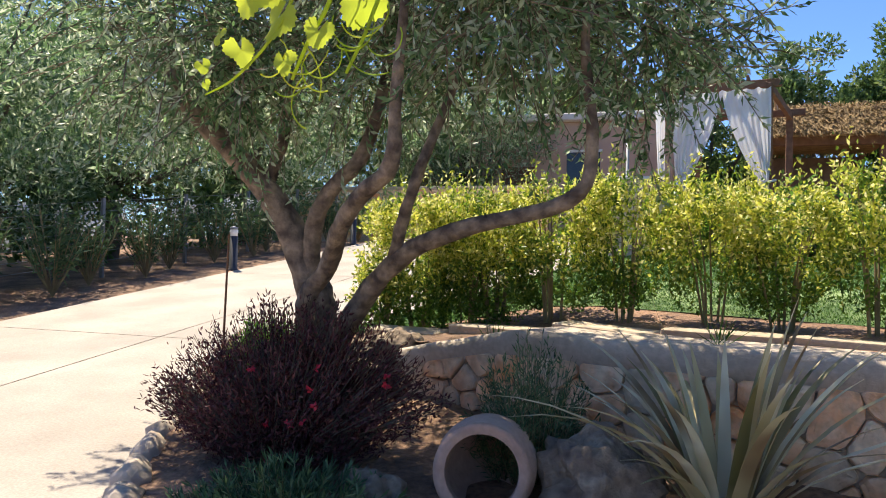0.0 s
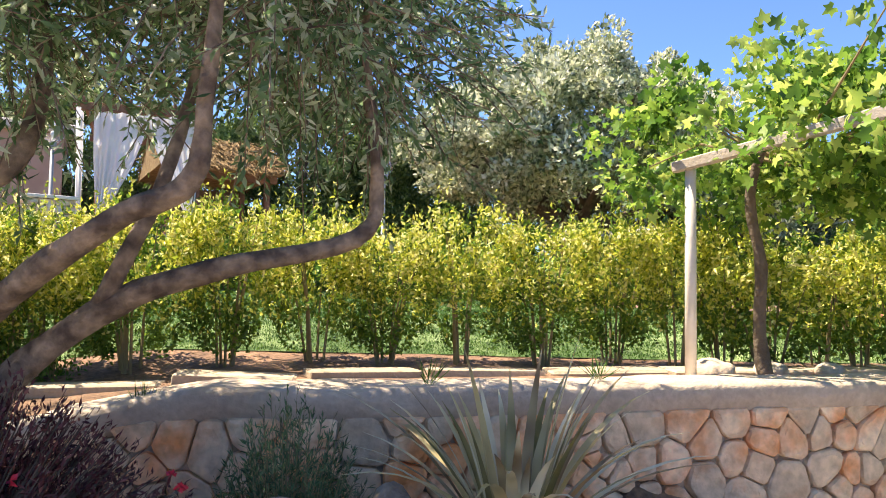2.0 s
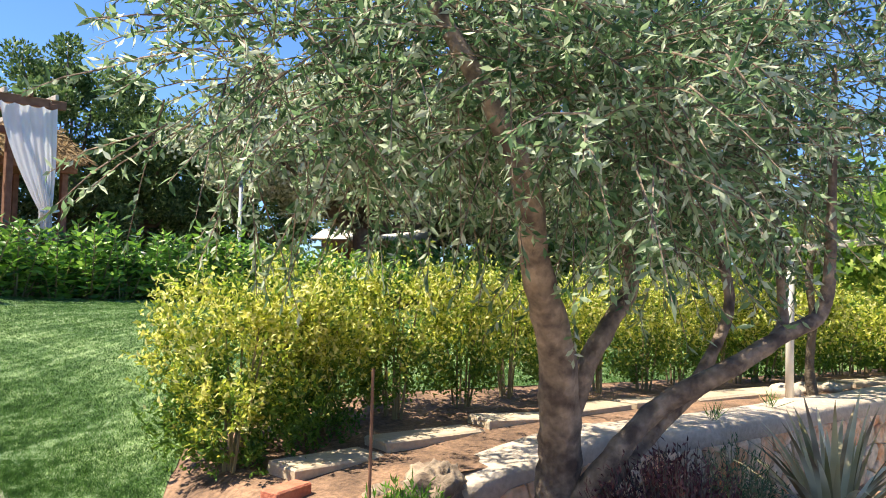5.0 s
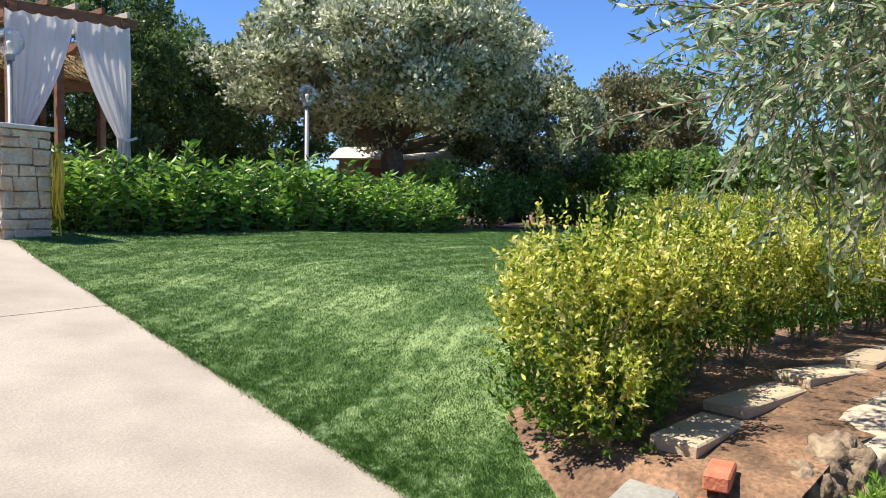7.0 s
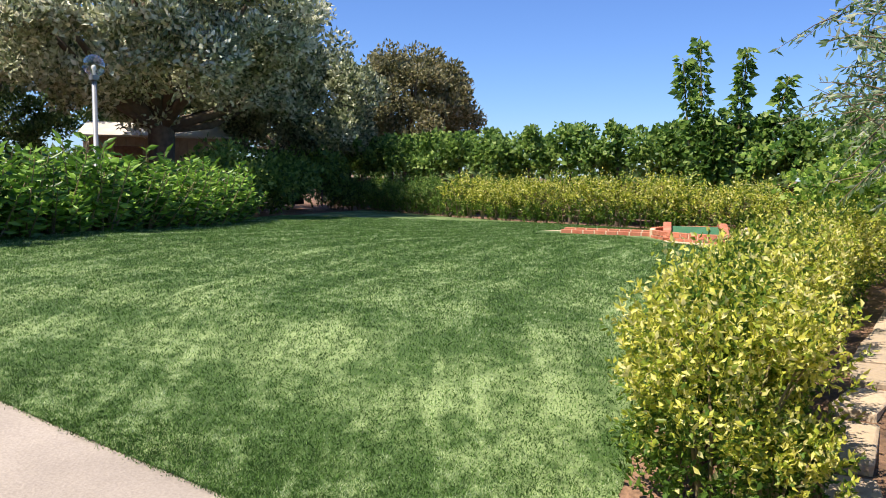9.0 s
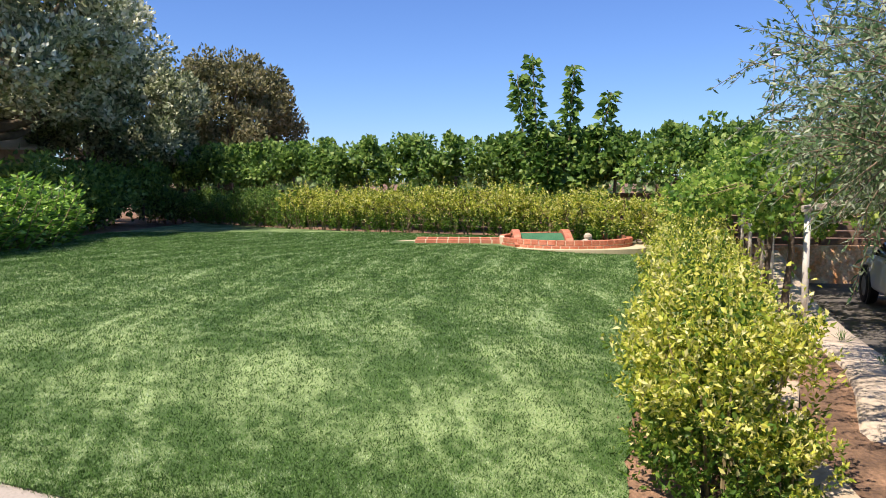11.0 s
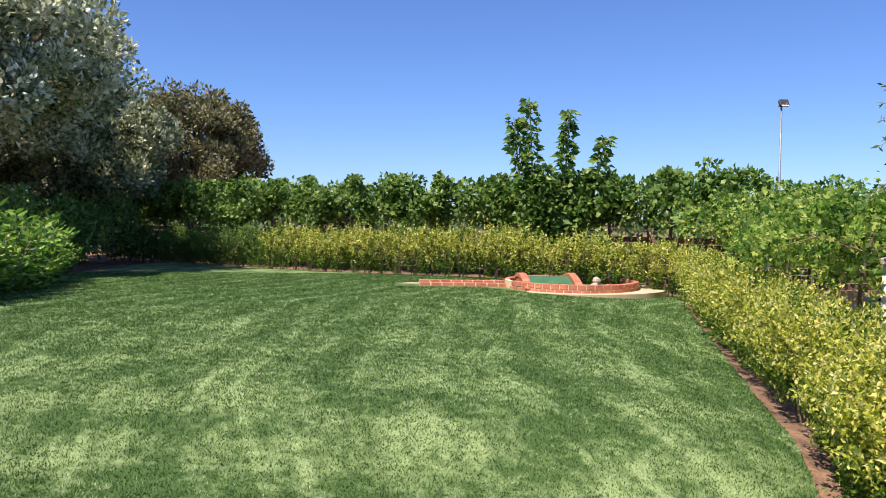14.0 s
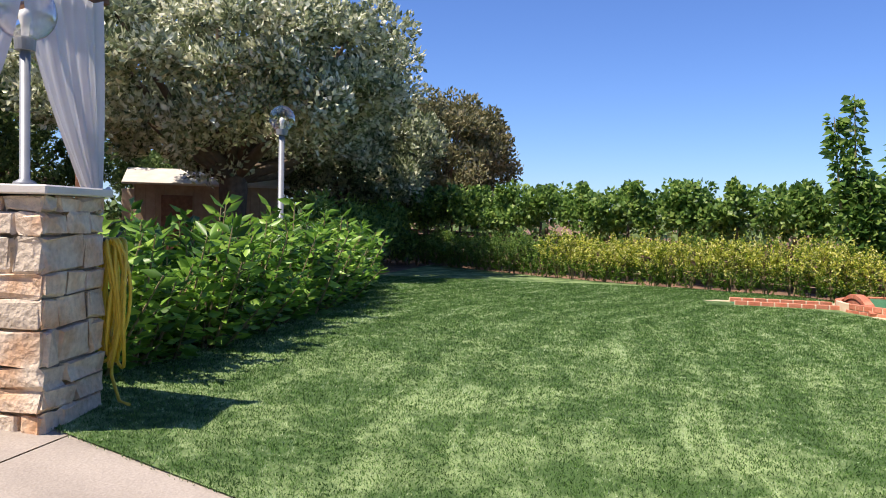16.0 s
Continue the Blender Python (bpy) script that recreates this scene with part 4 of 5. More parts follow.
    # hanging shoots
    obj("twig_mass", mesh_from("twig_mass", *join(twigs), M_BARK), tree)
    obj("crown", leaf_mesh("crown", C, D, 0.05, 0.0155, L_OLIVE, 18, 0.15), tree, "narrow silvery grey-green leaves")


def make_corner_plants():
    rng = np.random.default_rng(33)
    # maroon shrub round the trunk's foot
    C, D, st = [], [], []
    for k in range(620):
        a, r = rng.uniform(0, 6.28), rng.uniform(0, 1) ** 0.6
        foot = np.array([-0.05 + math.cos(a) * 0.2 * r, 4.6 + math.sin(a) * 0.15 * r, 0.32])
        tip = np.array([-0.03 + math.cos(a) * 0.78 * r, 4.68 + math.sin(a) * 0.42 * r, 0.5 + 0.62 * (1 - 0.7 * r * r) * rng.uniform(0.6, 1.1)])
        st.append(tube([foot, foot * 0.45 + tip * 0.55 + [0, 0, 0.06], tip], [0.005, 0.0035, 0.0015], 3))
        for j in range(42):
            t = rng.uniform(0.3, 1)
            C.append(foot + (tip - foot) * t + rng.normal(0, 0.02, 3))
            D.append((tip - foot) * 0.8 + rng.normal(0, 0.35, 3))
    b = thing("maroon_shrub", "dark maroon twiggy shrub at the olive's foot", "shrub")
    obj("twig_mass", mesh_from("twig_mass", *join(st), M_DARKBARK), b)
    obj("leaves", leaf_mesh("leaves", C, D, 0.03, 0.009, L_MAROON, 34), b)
    for k in range(9):
        c = np.array([0.3 + rng.normal(0, 0.25), 4.3 + rng.normal(0, 0.1), 0.72 + rng.normal(0, 0.09)])
        obj("blossom", leaf_mesh("blossom", np.repeat([c], 7, 0), rng.normal(0, 1, (7, 3)), 0.022, 0.017, M_BLOSSOM, 35 + k), b, "small crimson blossom")
    # feathery grey-green shrub in front of the wall
    for name, label, cx, cy, cz, rad, h, n, m_, ln, wd in (
            ("feathery_shrub", "feathery grey-green shrub against the stone wall", 1.08, 4.72, 0.3, 0.3, 0.72, 260, L_FEATHER, 0.035, 0.006),
            ("low_shrub", "low dark green ground shrub in the corner bed", 0.3, 4.0, 0.2, 0.5, 0.36, 380, L_FEATHER, 0.05, 0.01),
            ("herb_clump", "bright green feathery herb clump in the bed", -0.64, 5.5, 0.52, 0.26, 0.48, 260, L_BRIGHT, 0.045, 0.008)):
        C, D, st = [], [], []
        for k in range(n):
            a, r = rng.uniform(0, 6.28), rng.uniform(0, 1) ** 0.5
            foot = np.array([cx + math.cos(a) * 0.25 * r * rad, cy + math.sin(a) * 0.25 * r * rad, cz])
            tip = np.array([cx + math.cos(a) * rad * r, cy + math.sin(a) * rad * r, cz + h * (1 - 0.5 * r * r) * rng.uniform(0.6, 1.05)])
            st.append(tube([foot, tip], [0.003, 0.001], 3))
            for j in range(34):
                t = rng.uniform(0.2, 1)
                C.append(foot + (tip - foot) * t)
                D.append((tip - foot) / h + rng.normal(0, 0.5, 3))
        o = thing(name, label, "shrub")
        obj("twig_mass", mesh_from("twig_mass", *join(st), M_TWIG), o)
        obj("leaves", leaf_mesh("leaves", C, D, ln, wd, m_, 36), o)
    # sword-leaved plant
    o = thing("sword_plant", "bronze and cream striped sword-leaved plant in the bed", "plant", at=pose(1.86, 4.42, 0.3))
    for k in range(58):
        a = rng.uniform(0, 6.28)
        out, L = rng.uniform(0.2, 1.1), rng.uniform(0.8, 1.25)
        V, F = [], []
        for i in range(9):
            t = i / 8
            r = 0.05 + out * L * (t ** 1.25) * 0.75
            z = L * (t - (0.15 + 0.5 * out) * t * t * 0.75) * 0.95
            w = 0.026 * (1 - t ** 2.2) + 0.001
            c = np.array([math.cos(a) * r, math.sin(a) * r, z])
            s = np.array([-math.sin(a), math.cos(a), 0]) * w
            V += [c - s + [0, 0, w * 0.35], c + [0, 0, 0], c + s + [0, 0, w * 0.35]]
        for i in range(8):
            q = 3 * i
            F += [(q, q + 1, q + 4, q + 3), (q + 1, q + 2, q + 5, q + 4)]
        obj("leaf", mesh_from("leaf", V, F, L_SWORD, True), o)
    # pot lying on its side, rock
    pot = thing("clay_pot", "pinkish clay jar lying on its side in the bed", "pot", at=pose(0.97, 4.42, 0.52, 84, 0, 8) @ Matrix.Scale(0.74, 4))
    prof = [(0.0, -0.42), (0.12, -0.42), (0.2, -0.3), (0.265, -0.1), (0.27, 0.05), (0.245, 0.15), (0.215, 0.2), (0.245, 0.225), (0.25, 0.25), (0.225, 0.262), (0.19, 0.25), (0.185, 0.2), (0.215, 0.12), (0.235, 0.0), (0.2, -0.2), (0.1, -0.38), (0.0, -0.39)]
    obj("jar", mesh_from("jar", *join([lathe(prof[:7], 40), lathe(prof[10:], 40)]), M_TERRA, True), pot)
    obj("rim", mesh_from("rim", *lathe(prof[6:11], 40), M_TERRA, True), pot, "thick rounded clay rim")
    for (x, y, z, s, sd, lab) in ((1.4, 4.5, 0.46, 0.2, 1, "pitted weathered limestone rock beside the jar"), (0.5, 4.35, 0.34, 0.13, 2, "rough brown rock in the bed"), (2.75, 4.4, 0.3, 0.15, 5, "rough stone by the wall"),
                                 (0.02, 5.86, 0.72, 0.16, 7, "rough grey stone ending the wall"), (-0.28, 5.95, 0.66, 0.14, 8, "rough grey stone ending the wall"), (-0.56, 6.0, 0.6, 0.13, 9, "rough grey stone ending the wall"), (-0.84, 6.1, 0.55, 0.12, 11, "rough grey stone ending the wall"), (-0.1, 5.72, 0.58, 0.13, 12, "rough grey stone ending the wall")):
        bm = bmesh.new()
        bmesh.ops.create_icosphere(bm, subdivisions=4, radius=1)
        for v in bm.verts:
            n = v.co.normalized()
            v.co = n * (s * (1 + 0.35 * noise.noise(n * 1.7 + Vector((sd, 0, 0))) + 0.22 * noise.noise(n * 5 + Vector((0, sd, 0))) + 0.1 * noise.noise(n * 13)))
            v.co.x *= 1.2
        r = part("rock", bm, M_ROCK, None, smooth=True)
        r.matrix_basis = pose(x, y, z)
        tagged(r, lab, "rock")
    for x, y, s in ((3.72, 5.15, 0.13), (4.15, 5.1, 0.1), (4.5, 4.95, 0.09)):
        bm = bmesh.new()
        bmesh.ops.create_icosphere(bm, subdivisions=3, radius=1)
        for v in bm.verts:
            n = v.co.normalized()
            v.co = n * s * (1 + 0.3 * noise.noise(n * 1.5 + Vector((x, 0, 0))))
            v.co.z *= 0.6
        r = part("boulder", bm, M_COPING, None, smooth=True)
        r.matrix_basis = pose(x, y, 0.96)
        tagged(r, "pale rounded stone on the bed beside the coping", "stone", "pale stones on the bed")
    for x, y, z in ((1.85, 5.1, 0.97), (2.75, 5.0, 0.97), (0.7, 5.6, 0.86)):
        C = np.repeat([[0.0, 0.0, 0.0]], 26, 0) + rng.normal(0, 0.015, (26, 3)) * [1, 1, 0]
        t = thing("grass_tuft", "thin pale grass tuft on the coping", "grass tuft", "grass tufts by the coping", pose(x, y, z))
        obj("tuft", leaf_mesh("tuft", C, rng.normal(0, 0.4, (26, 3)) + [0, 0, 0.9], 0.13, 0.006, L_GRASS, 61), t)
    st = thing("plant_stake", "thin rusty stake in the hedge bed", "stake", at=pose(-0.93, 5.43, 0.5))
    obj("rod", mesh_from("rod", *tube([(0, 0, -0.1), (0.01, 0.01, 0.45), (0.02, 0.02, 0.95)], [0.007, 0.007, 0.006], 8), M_WOOD), st)


def vine_leaf(scale, seed):
    """A lobed, toothed vine leaf as a small fan of faces."""
    rng = random.Random(seed)
    pts = []
    n = 40
    for i in range(n):
        a = -2.75 + 5.5 * i / (n - 1)
        r = 0.62 + 0.25 * abs(math.cos(a * 1.55)) ** 1.5 + 0.16 * (1 if i % 2 else 0) * 0.6
        pts.append((r * math.cos(a) * scale, r * math.sin(a) * scale * 0.95, scale * (0.12 * math.sin(a * 3 + seed) - 0.25 * r * r * abs(math.sin(a)))))
    V = [(0, 0, 0)] + pts
    F = [(0, i, i + 1) for i in range(1, n)]
    return V, F


def make_sprig():
    s = thing("vine_sprig", "young yellow-green grapevine shoot with tendrils hanging overhead", "grapevine")
    rng = random.Random(12)

    def at(u, v, d=0.0):
        return Vector((1.24 + 0.95 * u - 0.31 * d, 2.31 + 0.31 * u + 0.95 * d, 1.60 + v))

    lines = [[(0.06, 0.5, 0.1), (0.03, 0.2, 0.03), (0.0, 0.08, 0.0), (-0.03, 0.02, 0.0), (-0.075, -0.03, 0.0), (-0.115, -0.05, 0.01)],
             [(0.03, 0.2, 0.03), (0.05, 0.09, 0.0), (0.02, 0.02, 0.0), (0.0, -0.03, 0.0)],
             [(0.05, 0.3, 0.05), (0.11, 0.12, 0.0), (0.10, 0.05, 0.0), (0.07, -0.02, 0.0)]]
    rad = [0.004, 0.0032, 0.0026, 0.0022, 0.0018, 0.0012]
    obj("cane", mesh_from("cane", *join([tube(*smooth_line([at(*p) for p in l], rad[:len(l)]), 6) for l in lines]), L_SPRIG, True), s)
    td = []
    for k in range(22):
        u, v, d = lines[k % 3][1 + k % 3 if k % 3 < 2 else 2]
        q = [at(u + rng.uniform(-0.05, 0.05), v + rng.uniform(-0.05, 0.01), d)]
        a0, w = rng.uniform(-2.6, -0.4), rng.choice((-1, 1)) * rng.uniform(0.1, 0.35)
        for i in range(11):
            a = a0 + w * i
            q.append(q[-1] + Vector((math.cos(a) * 0.0075, rng.uniform(-0.002, 0.002), math.sin(a) * 0.0075)))
        td.append(tube(q, [0.0011] * 12, 4))
    obj("tendril_mass", mesh_from("tendrils", *join(td), L_SPRIG), s)
    for k, (u, v, sc) in enumerate(((-0.055, 0.075, 0.034), (-0.02, 0.05, 0.036), (0.09, 0.072, 0.042), (0.035, 0.03, 0.025), (-0.065, 0.005, 0.026), (-0.01, -0.008, 0.021), (-0.115, -0.015, 0.013), (-0.11, -0.04, 0.010), (-0.035, 0.1, 0.04), (0.0, 0.12, 0.04), (-0.1, 0.03, 0.016), (0.12, 0.14, 0.05), (0.05, 0.19, 0.05))):
        V, F = vine_leaf(sc, k)
        obj("leaf", mesh_from("leaf", V, F, L_SPRIG, True), s, at=Matrix.Translation(at(u, v, rng.uniform(-0.02, 0.02))) @ pose(0, 0, 0, 90 + rng.uniform(-30, 30), 90 + rng.uniform(-60, 60), 18 + rng.uniform(-30, 30)))


# ---- pillar, lamps, pergola with curtains ----
def make_pillar():
    px, py, z0, w, h = 0.61, 14.87, 1.36, 0.62, 1.345
    p = thing("stone_pillar", "squared stone pillar with a pale cap slab", "pillar", at=pose(px, py, z0, 0, 0, 8))
    part("core", box_bm(w - 0.06, w - 0.06, h, 0, 0, h / 2 - 0.05), M_JOINT, p)
    part("cap", box_bm(w + 0.09, w + 0.09, 0.05, 0, 0, h - 0.01, 0.008), M_CAP, p, "smooth pale cap slab")
    rng = random.Random(2)
    z = -0.1
    while z < h - 0.08:
        hh = min(rng.uniform(0.11, 0.25), h - 0.04 - z)
        if h - 0.04 - (z + hh) < 0.08:
            hh = h - 0.04 - z
        for side in range(4):
            x = -w / 2
            off = rng.uniform(0.0, 0.1)
            while x < w / 2 - 0.01:
                ww = min(rng.choice((0.12, 0.2, 0.3, 0.36)) + off * 0.3, w / 2 - x)
                if w / 2 - (x + ww) < 0.09:
                    ww = w / 2 - x
                d = rng.uniform(0.05, 0.07)
                bm = box_bm(ww - 0.014, d, hh - 0.014, 0, 0, 0, 0.012)
                for v in bm.verts:
                    v.co += Vector((rng.uniform(-1, 1), rng.uniform(-1, 1), rng.uniform(-1, 1))) * 0.016
                b = part("stone", bm, M_ASHLAR, p)
                b.matrix_basis = Matrix.Rotation(side * math.pi / 2, 4, "Z") @ Matrix.Translation((x + ww / 2, -w / 2 + 0.02, z + hh / 2))
                x += ww
        z += hh
    # hose on the pillar's side
    hose = thing("garden_hose", "coiled yellow garden hose hanging on the pillar", "hose", at=pose(px + 0.37, py - 0.28, z0 + 1.06, 0, 0, -35))
    coils = []
    for k in range(13):
        n, r0 = 26, rng.uniform(0.07, 0.17)
        ln = rng.uniform(0.62, 0.82)
        yy = rng.uniform(-0.05, 0.05)
        pts = []
        for i in range(n + 1):
            a = 2 * math.pi * i / n
            pts.append((0.02 + 0.03 * (k % 3) + 0.025 * math.sin(a * 2 + k), yy + math.sin(a) * r0 + 0.02, -ln / 2 + math.cos(a) * ln / 2))
        obj("coil", mesh_from("coil", *tube(pts, [0.011] * (n + 1), 7), M_HOSE, True), hose)
    coils.append(tube([(0.05, 0.05, -0.6), (0.06, 0.08, -0.85), (0.08, 0.0, -1.0), (0.06, -0.2, -0.98)], [0.011] * 4, 7))
    obj("loose_end", mesh_from("loose_end", *join(coils), M_HOSE, True), hose)
    obj("hook", mesh_from("hook", *tube([(-0.12, 0.02, 0.0), (0.05, 0.02, -0.01), (0.09, 0.02, 0.04)], [0.01, 0.01, 0.008], 6), M_BLACK), hose)
    lamp(px + 0.02, py + 0.0, z0 + h + 0.015, 0.78, 0.028, 0.165, "globe lamp with a clear globe standing on the stone pillar")
    lamp(6.52, 15.9, 1.35, 2.3, 0.038, 0.17, "grey garden lamp post with a clear globe behind the bushes")


def lamp(x, y, z, h, r, R, label):
    l = thing("garden_lamp", label, "lamp", "globe garden lamps", pose(x, y, z))
    obj("pole", mesh_from("pole", *lathe([(0, 0), (r * 2.2, 0), (r * 2.2, 0.02), (r, 0.04), (r, h), (0, h)], 16), M_GREY, True), l)
    obj("collar", mesh_from("collar", *lathe([(0, h - 0.02), (r * 1.9, h - 0.02), (r * 2.1, h + 0.05), (0, h + 0.05)], 16), M_GREY), l)
    obj("bulb", mesh_from("bulb", *lathe([(0.0, h + 0.05), (0.02, h + 0.05), (0.022, h + 0.12), (0.036, h + 0.16), (0.03, h + 0.2), (0, h + 0.215)], 14), M_BULB, True), l)
    prof = [(R * math.sin(a), h + 0.03 + R - R * math.cos(a)) for a in np.linspace(0.3, math.pi - 0.001, 16)]
    g = obj("globe", mesh_from("globe", *lathe(prof, 28), M_GLOBE, True), l, "clear glass globe")
    g.visible_shadow = False


def curtain(x, y, ztop, zbot, width_top, ang, label, tie=0.45, seed=1):
    c = thing("curtain", label, "curtain", "white pergola curtains", pose(x, y, 0, 0, 0, ang))
    rows, cols = 26, 40
    V, F = [], []
    for j in range(rows + 1):
        t = j / rows
        z = ztop + (zbot - ztop) * t
        k = t / 0.78
        w = width_top * (1 - 0.78 * min(k, 1) ** 1.6) if t < 0.78 else width_top * (0.22 + 0.25 * (t - 0.78))
        cx = width_top * tie * min(k, 1) ** 1.4
        for i in range(cols + 1):
            u = i / cols - 0.5
            fold = 0.035 * math.sin(u * 46 + 0.6 * math.sin(t * 3 + seed)) * (0.35 + 0.65 * t) + 0.02 * math.sin(u * 17 + seed)
            sag = -0.07 * abs(math.sin(u * math.pi * 4)) * (1 - t) * 0.5
            V.append((cx + u * w, fold, z + sag))
    for j in range(rows):
        for i in range(cols):
            a = j * (cols + 1) + i
            F.append((a, a + 1, a + cols + 2, a + cols + 1))
    me = mesh_from("cloth", V, F, M_CLOTH, True)
    obj("cloth", me, c)
    t = ztop + (zbot - ztop) * 0.78
    obj("tieback", mesh_from("tieback", *tube([(width_top * tie - 0.12 * width_top, -0.05, t), (width_top * tie, -0.07, t - 0.02), (width_top * tie + 0.12 * width_top, -0.05, t), (width_top * tie + 0.2, 0.02, t + 0.03)], [0.02] * 4, 6), M_CLOTH), c)


def make_pergola():
    g = thing("garden_pergola", "dark brown timber pergola with pale rafters", "pergola", at=pose(-0.12, 0.18, 0))
    for x, y in ((1.55, 16.3), (3.05, 16.0), (1.9, 19.3), (3.7, 19.0)):
        part("post", box_bm(0.13, 0.13, 3.05, x, y, 3.0, 0.01), M_WOOD, g)
    for a, b in (((1.1, 16.4, 4.5), (3.25, 15.95, 4.5)), ((1.6, 19.4, 4.5), (4.0, 18.95, 4.5)), ((1.55, 16.2, 4.42), (1.9, 19.4, 4.42)), ((3.05, 15.9, 4.42), (3.75, 19.2, 4.42))):
        part("beam", beam_bm(a, b, 0.09, 0.14), M_WOOD, g)
    for k in range(6):
        x = 1.25 + 0.36 * k
        part("rafter", beam_bm((x, 16.35 - 0.21 * (x - 1.2) - 0.12, 4.6), (x + 0.45, 19.5, 4.6), 0.05, 0.09), M_BEAM if k % 2 else M_WOOD, g)
    for a, b in (((1.6, 16.3, 2.45), (3.0, 16.02, 2.45)), ((3.05, 16.0, 2.45), (3.7, 19.0, 2.45)), ((3.05, 16.0, 2.15), (3.7, 19.0, 2.15))):
        part("rail", beam_bm(a, b, 0.05, 0.1), M_WOOD, g)
    part("deck_edge", beam_bm((1.5, 16.25, 2.3), (3.05, 15.95, 2.3), 0.06, 0.08), M_CAP, g)
    curtain(2.55, 16.12, 4.42, 2.28, 0.82, -11, "white gathered curtain tied to the pergola post", 0.38, 1)
    curtain(1.73, 16.28, 4.42, 2.28, 0.88, -11, "white gathered curtain tied to the pergola post", -0.3, 2)
    curtain(1.08, 16.38, 4.42, 2.28, 0.6, -100, "white gathered curtain on the pergola's side", -0.3, 3)
    pool = thing("pool_table", "blue edged round plunge pool beyond the bushes", "pool", at=pose(6.2, 19.6, 1.5))
    obj("rim", mesh_from("rim", *lathe([(0.0, 0.0), (1.2, 0.0), (1.2, 0.72), (1.26, 0.75), (1.1, 0.78), (1.08, 0.7), (0.0, 0.7)], 40), M_CAP, True), pool)
    obj("water", mesh_from("water", *lathe([(1.27, 0.5), (1.275, 0.5), (1.275, 0.66), (1.27, 0.66)], 40), M_POOL), pool)


# ---- mini golf ----
def make_golf():
    cx, cy, z = 11.75, 6.25, lawn_z(11.75, 6.3)
    base = thing("golf_apron", "pale yellow concrete apron of the miniature golf hole", "concrete slab")
    n = 48
    pts = []
    for i in range(n):
        a = 2 * math.pi * i / n
        pts.append((cx + 1.55 * math.cos(a), cy - 0.05 + 1.85 * math.sin(a)))
    V = [(x, y, z + 0.055) for x, y in pts] + [(x, y, z - 0.08) for x, y in pts]
    F = [tuple(range(n))] + [(i, i + n, (i + 1) % n + n, (i + 1) % n) for i in range(n)]
    obj("disc", mesh_from("disc", V, F, M_APRON), base)
    lane = [(11.55, 7.6), (11.75, 9.6), (11.85, 10.05), (12.2, 10.0), (12.75, 9.5), (12.6, 7.5)]
    V = [(x, y, z + 0.05) for x, y in lane] + [(x, y, z - 0.08) for x, y in lane]
    F = [tuple(range(6))[::-1]] + [(i, (i + 1) % 6, (i + 1) % 6 + 6, i + 6) for i in range(6)]
    obj("lane_slab", mesh_from("lane_slab", V, F, M_APRON), base)
    hole = thing("golf_hole", "red brick miniature golf ring with green felt hump", "miniature golf")
    R = 1.28
    V, F = lathe([(0.0, 0.065), (R - 0.02, 0.065)], 40)
    obj("felt", mesh_from("felt", V, F, M_GREEN), hole, "green felt floor", at=pose(cx, cy, z))
    obj("mortar_ring", mesh_from("mortar_ring", *lathe([(R - 0.045, 0.0), (R - 0.045, 0.2), (R + 0.045, 0.2), (R + 0.045, 0.0)], 60), M_MORTAR), hole, at=pose(cx, cy, z))
    bm = box_bm(0.20, 0.112, 0.09, bevel=0.006)
    me = bpy.data.meshes.new("brick")
    bm.to_mesh(me)
    bm.free()
    me.materials.append(M_REDBRICK)
    nb = 50
    for c in range(2):
        for i in range(nb):
            a = 2 * math.pi * (i + 0.5 * c) / nb
            if 1.42 < a < 1.85:
                continue
            obj("brick", me, hole, at=pose(cx + R * math.cos(a), cy + R * math.sin(a), z + 0.06 + 0.105 * c, 0, 0, math.degrees(a) + 90) @ Matrix.Diagonal((0.74, 1, 1, 1)))
    for x0, x1 in ((11.72, 11.9), (12.42, 12.52)):
        a, b = (x0, 7.5), (x1, 9.3)
        L = math.hypot(b[0] - a[0], b[1] - a[1])
        part("mortar_wall", beam_bm((*a, z + 0.06), (*b, z + 0.06), 0.09, 0.13), M_MORTAR, hole)
        for i in range(8):
            t = (i + 0.5) / 8
            obj("brick", me, hole, at=pose(a[0] + (b[0] - a[0]) * t, a[1] + (b[1] - a[1]) * t, z + 0.085, 0, 0, math.degrees(math.atan2(b[1] - a[1], b[0] - a[0]))))
    V = [(11.76, 7.5, z + 0.056), (12.4, 7.5, z + 0.056), (12.48, 9.3, z + 0.056), (11.93, 9.3, z + 0.056)]
    obj("lane_felt", mesh_from("lane_felt", V, [(0, 1, 2, 3)], M_GREEN), hole)
    # arched hump with brick cheeks
    V, F = [], []
    for i in range(15):
        t = i / 14
        yy, zz = cx - 0.85 + 1.7 * t, z + 0.05 + 0.22 * math.sin(math.pi * t)
        V += [(yy, cy + 0.92, zz), (yy, cy + 0.08, zz), (yy, cy + 0.92, z), (yy, cy + 0.08, z)]
    for i in range(14):
        a = 4 * i
        F += [(a, a + 1, a + 5, a + 4), (a, a + 4, a + 6, a + 2), (a + 1, a + 3, a + 7, a + 5)]
    obj("hump", mesh_from("hump", V, F, M_GREEN, False), hole, "arched green felt hump")
    for yy in (cy + 1.0, cy + 0.0):
        for i in range(13):
            t = (i + 0.5) / 13
            s = math.pi * math.cos(math.pi * t) * 0.23 / 1.8
            obj("brick", me, hole, at=Matrix.Translation((cx - 0.9 + 1.8 * t, yy, z + 0.07 + 0.23 * math.sin(math.pi * t))) @ Matrix.Rotation(-math.atan(s), 4, "Y") @ Matrix.Diagonal((0.72, 1.3, 0.9, 1)))
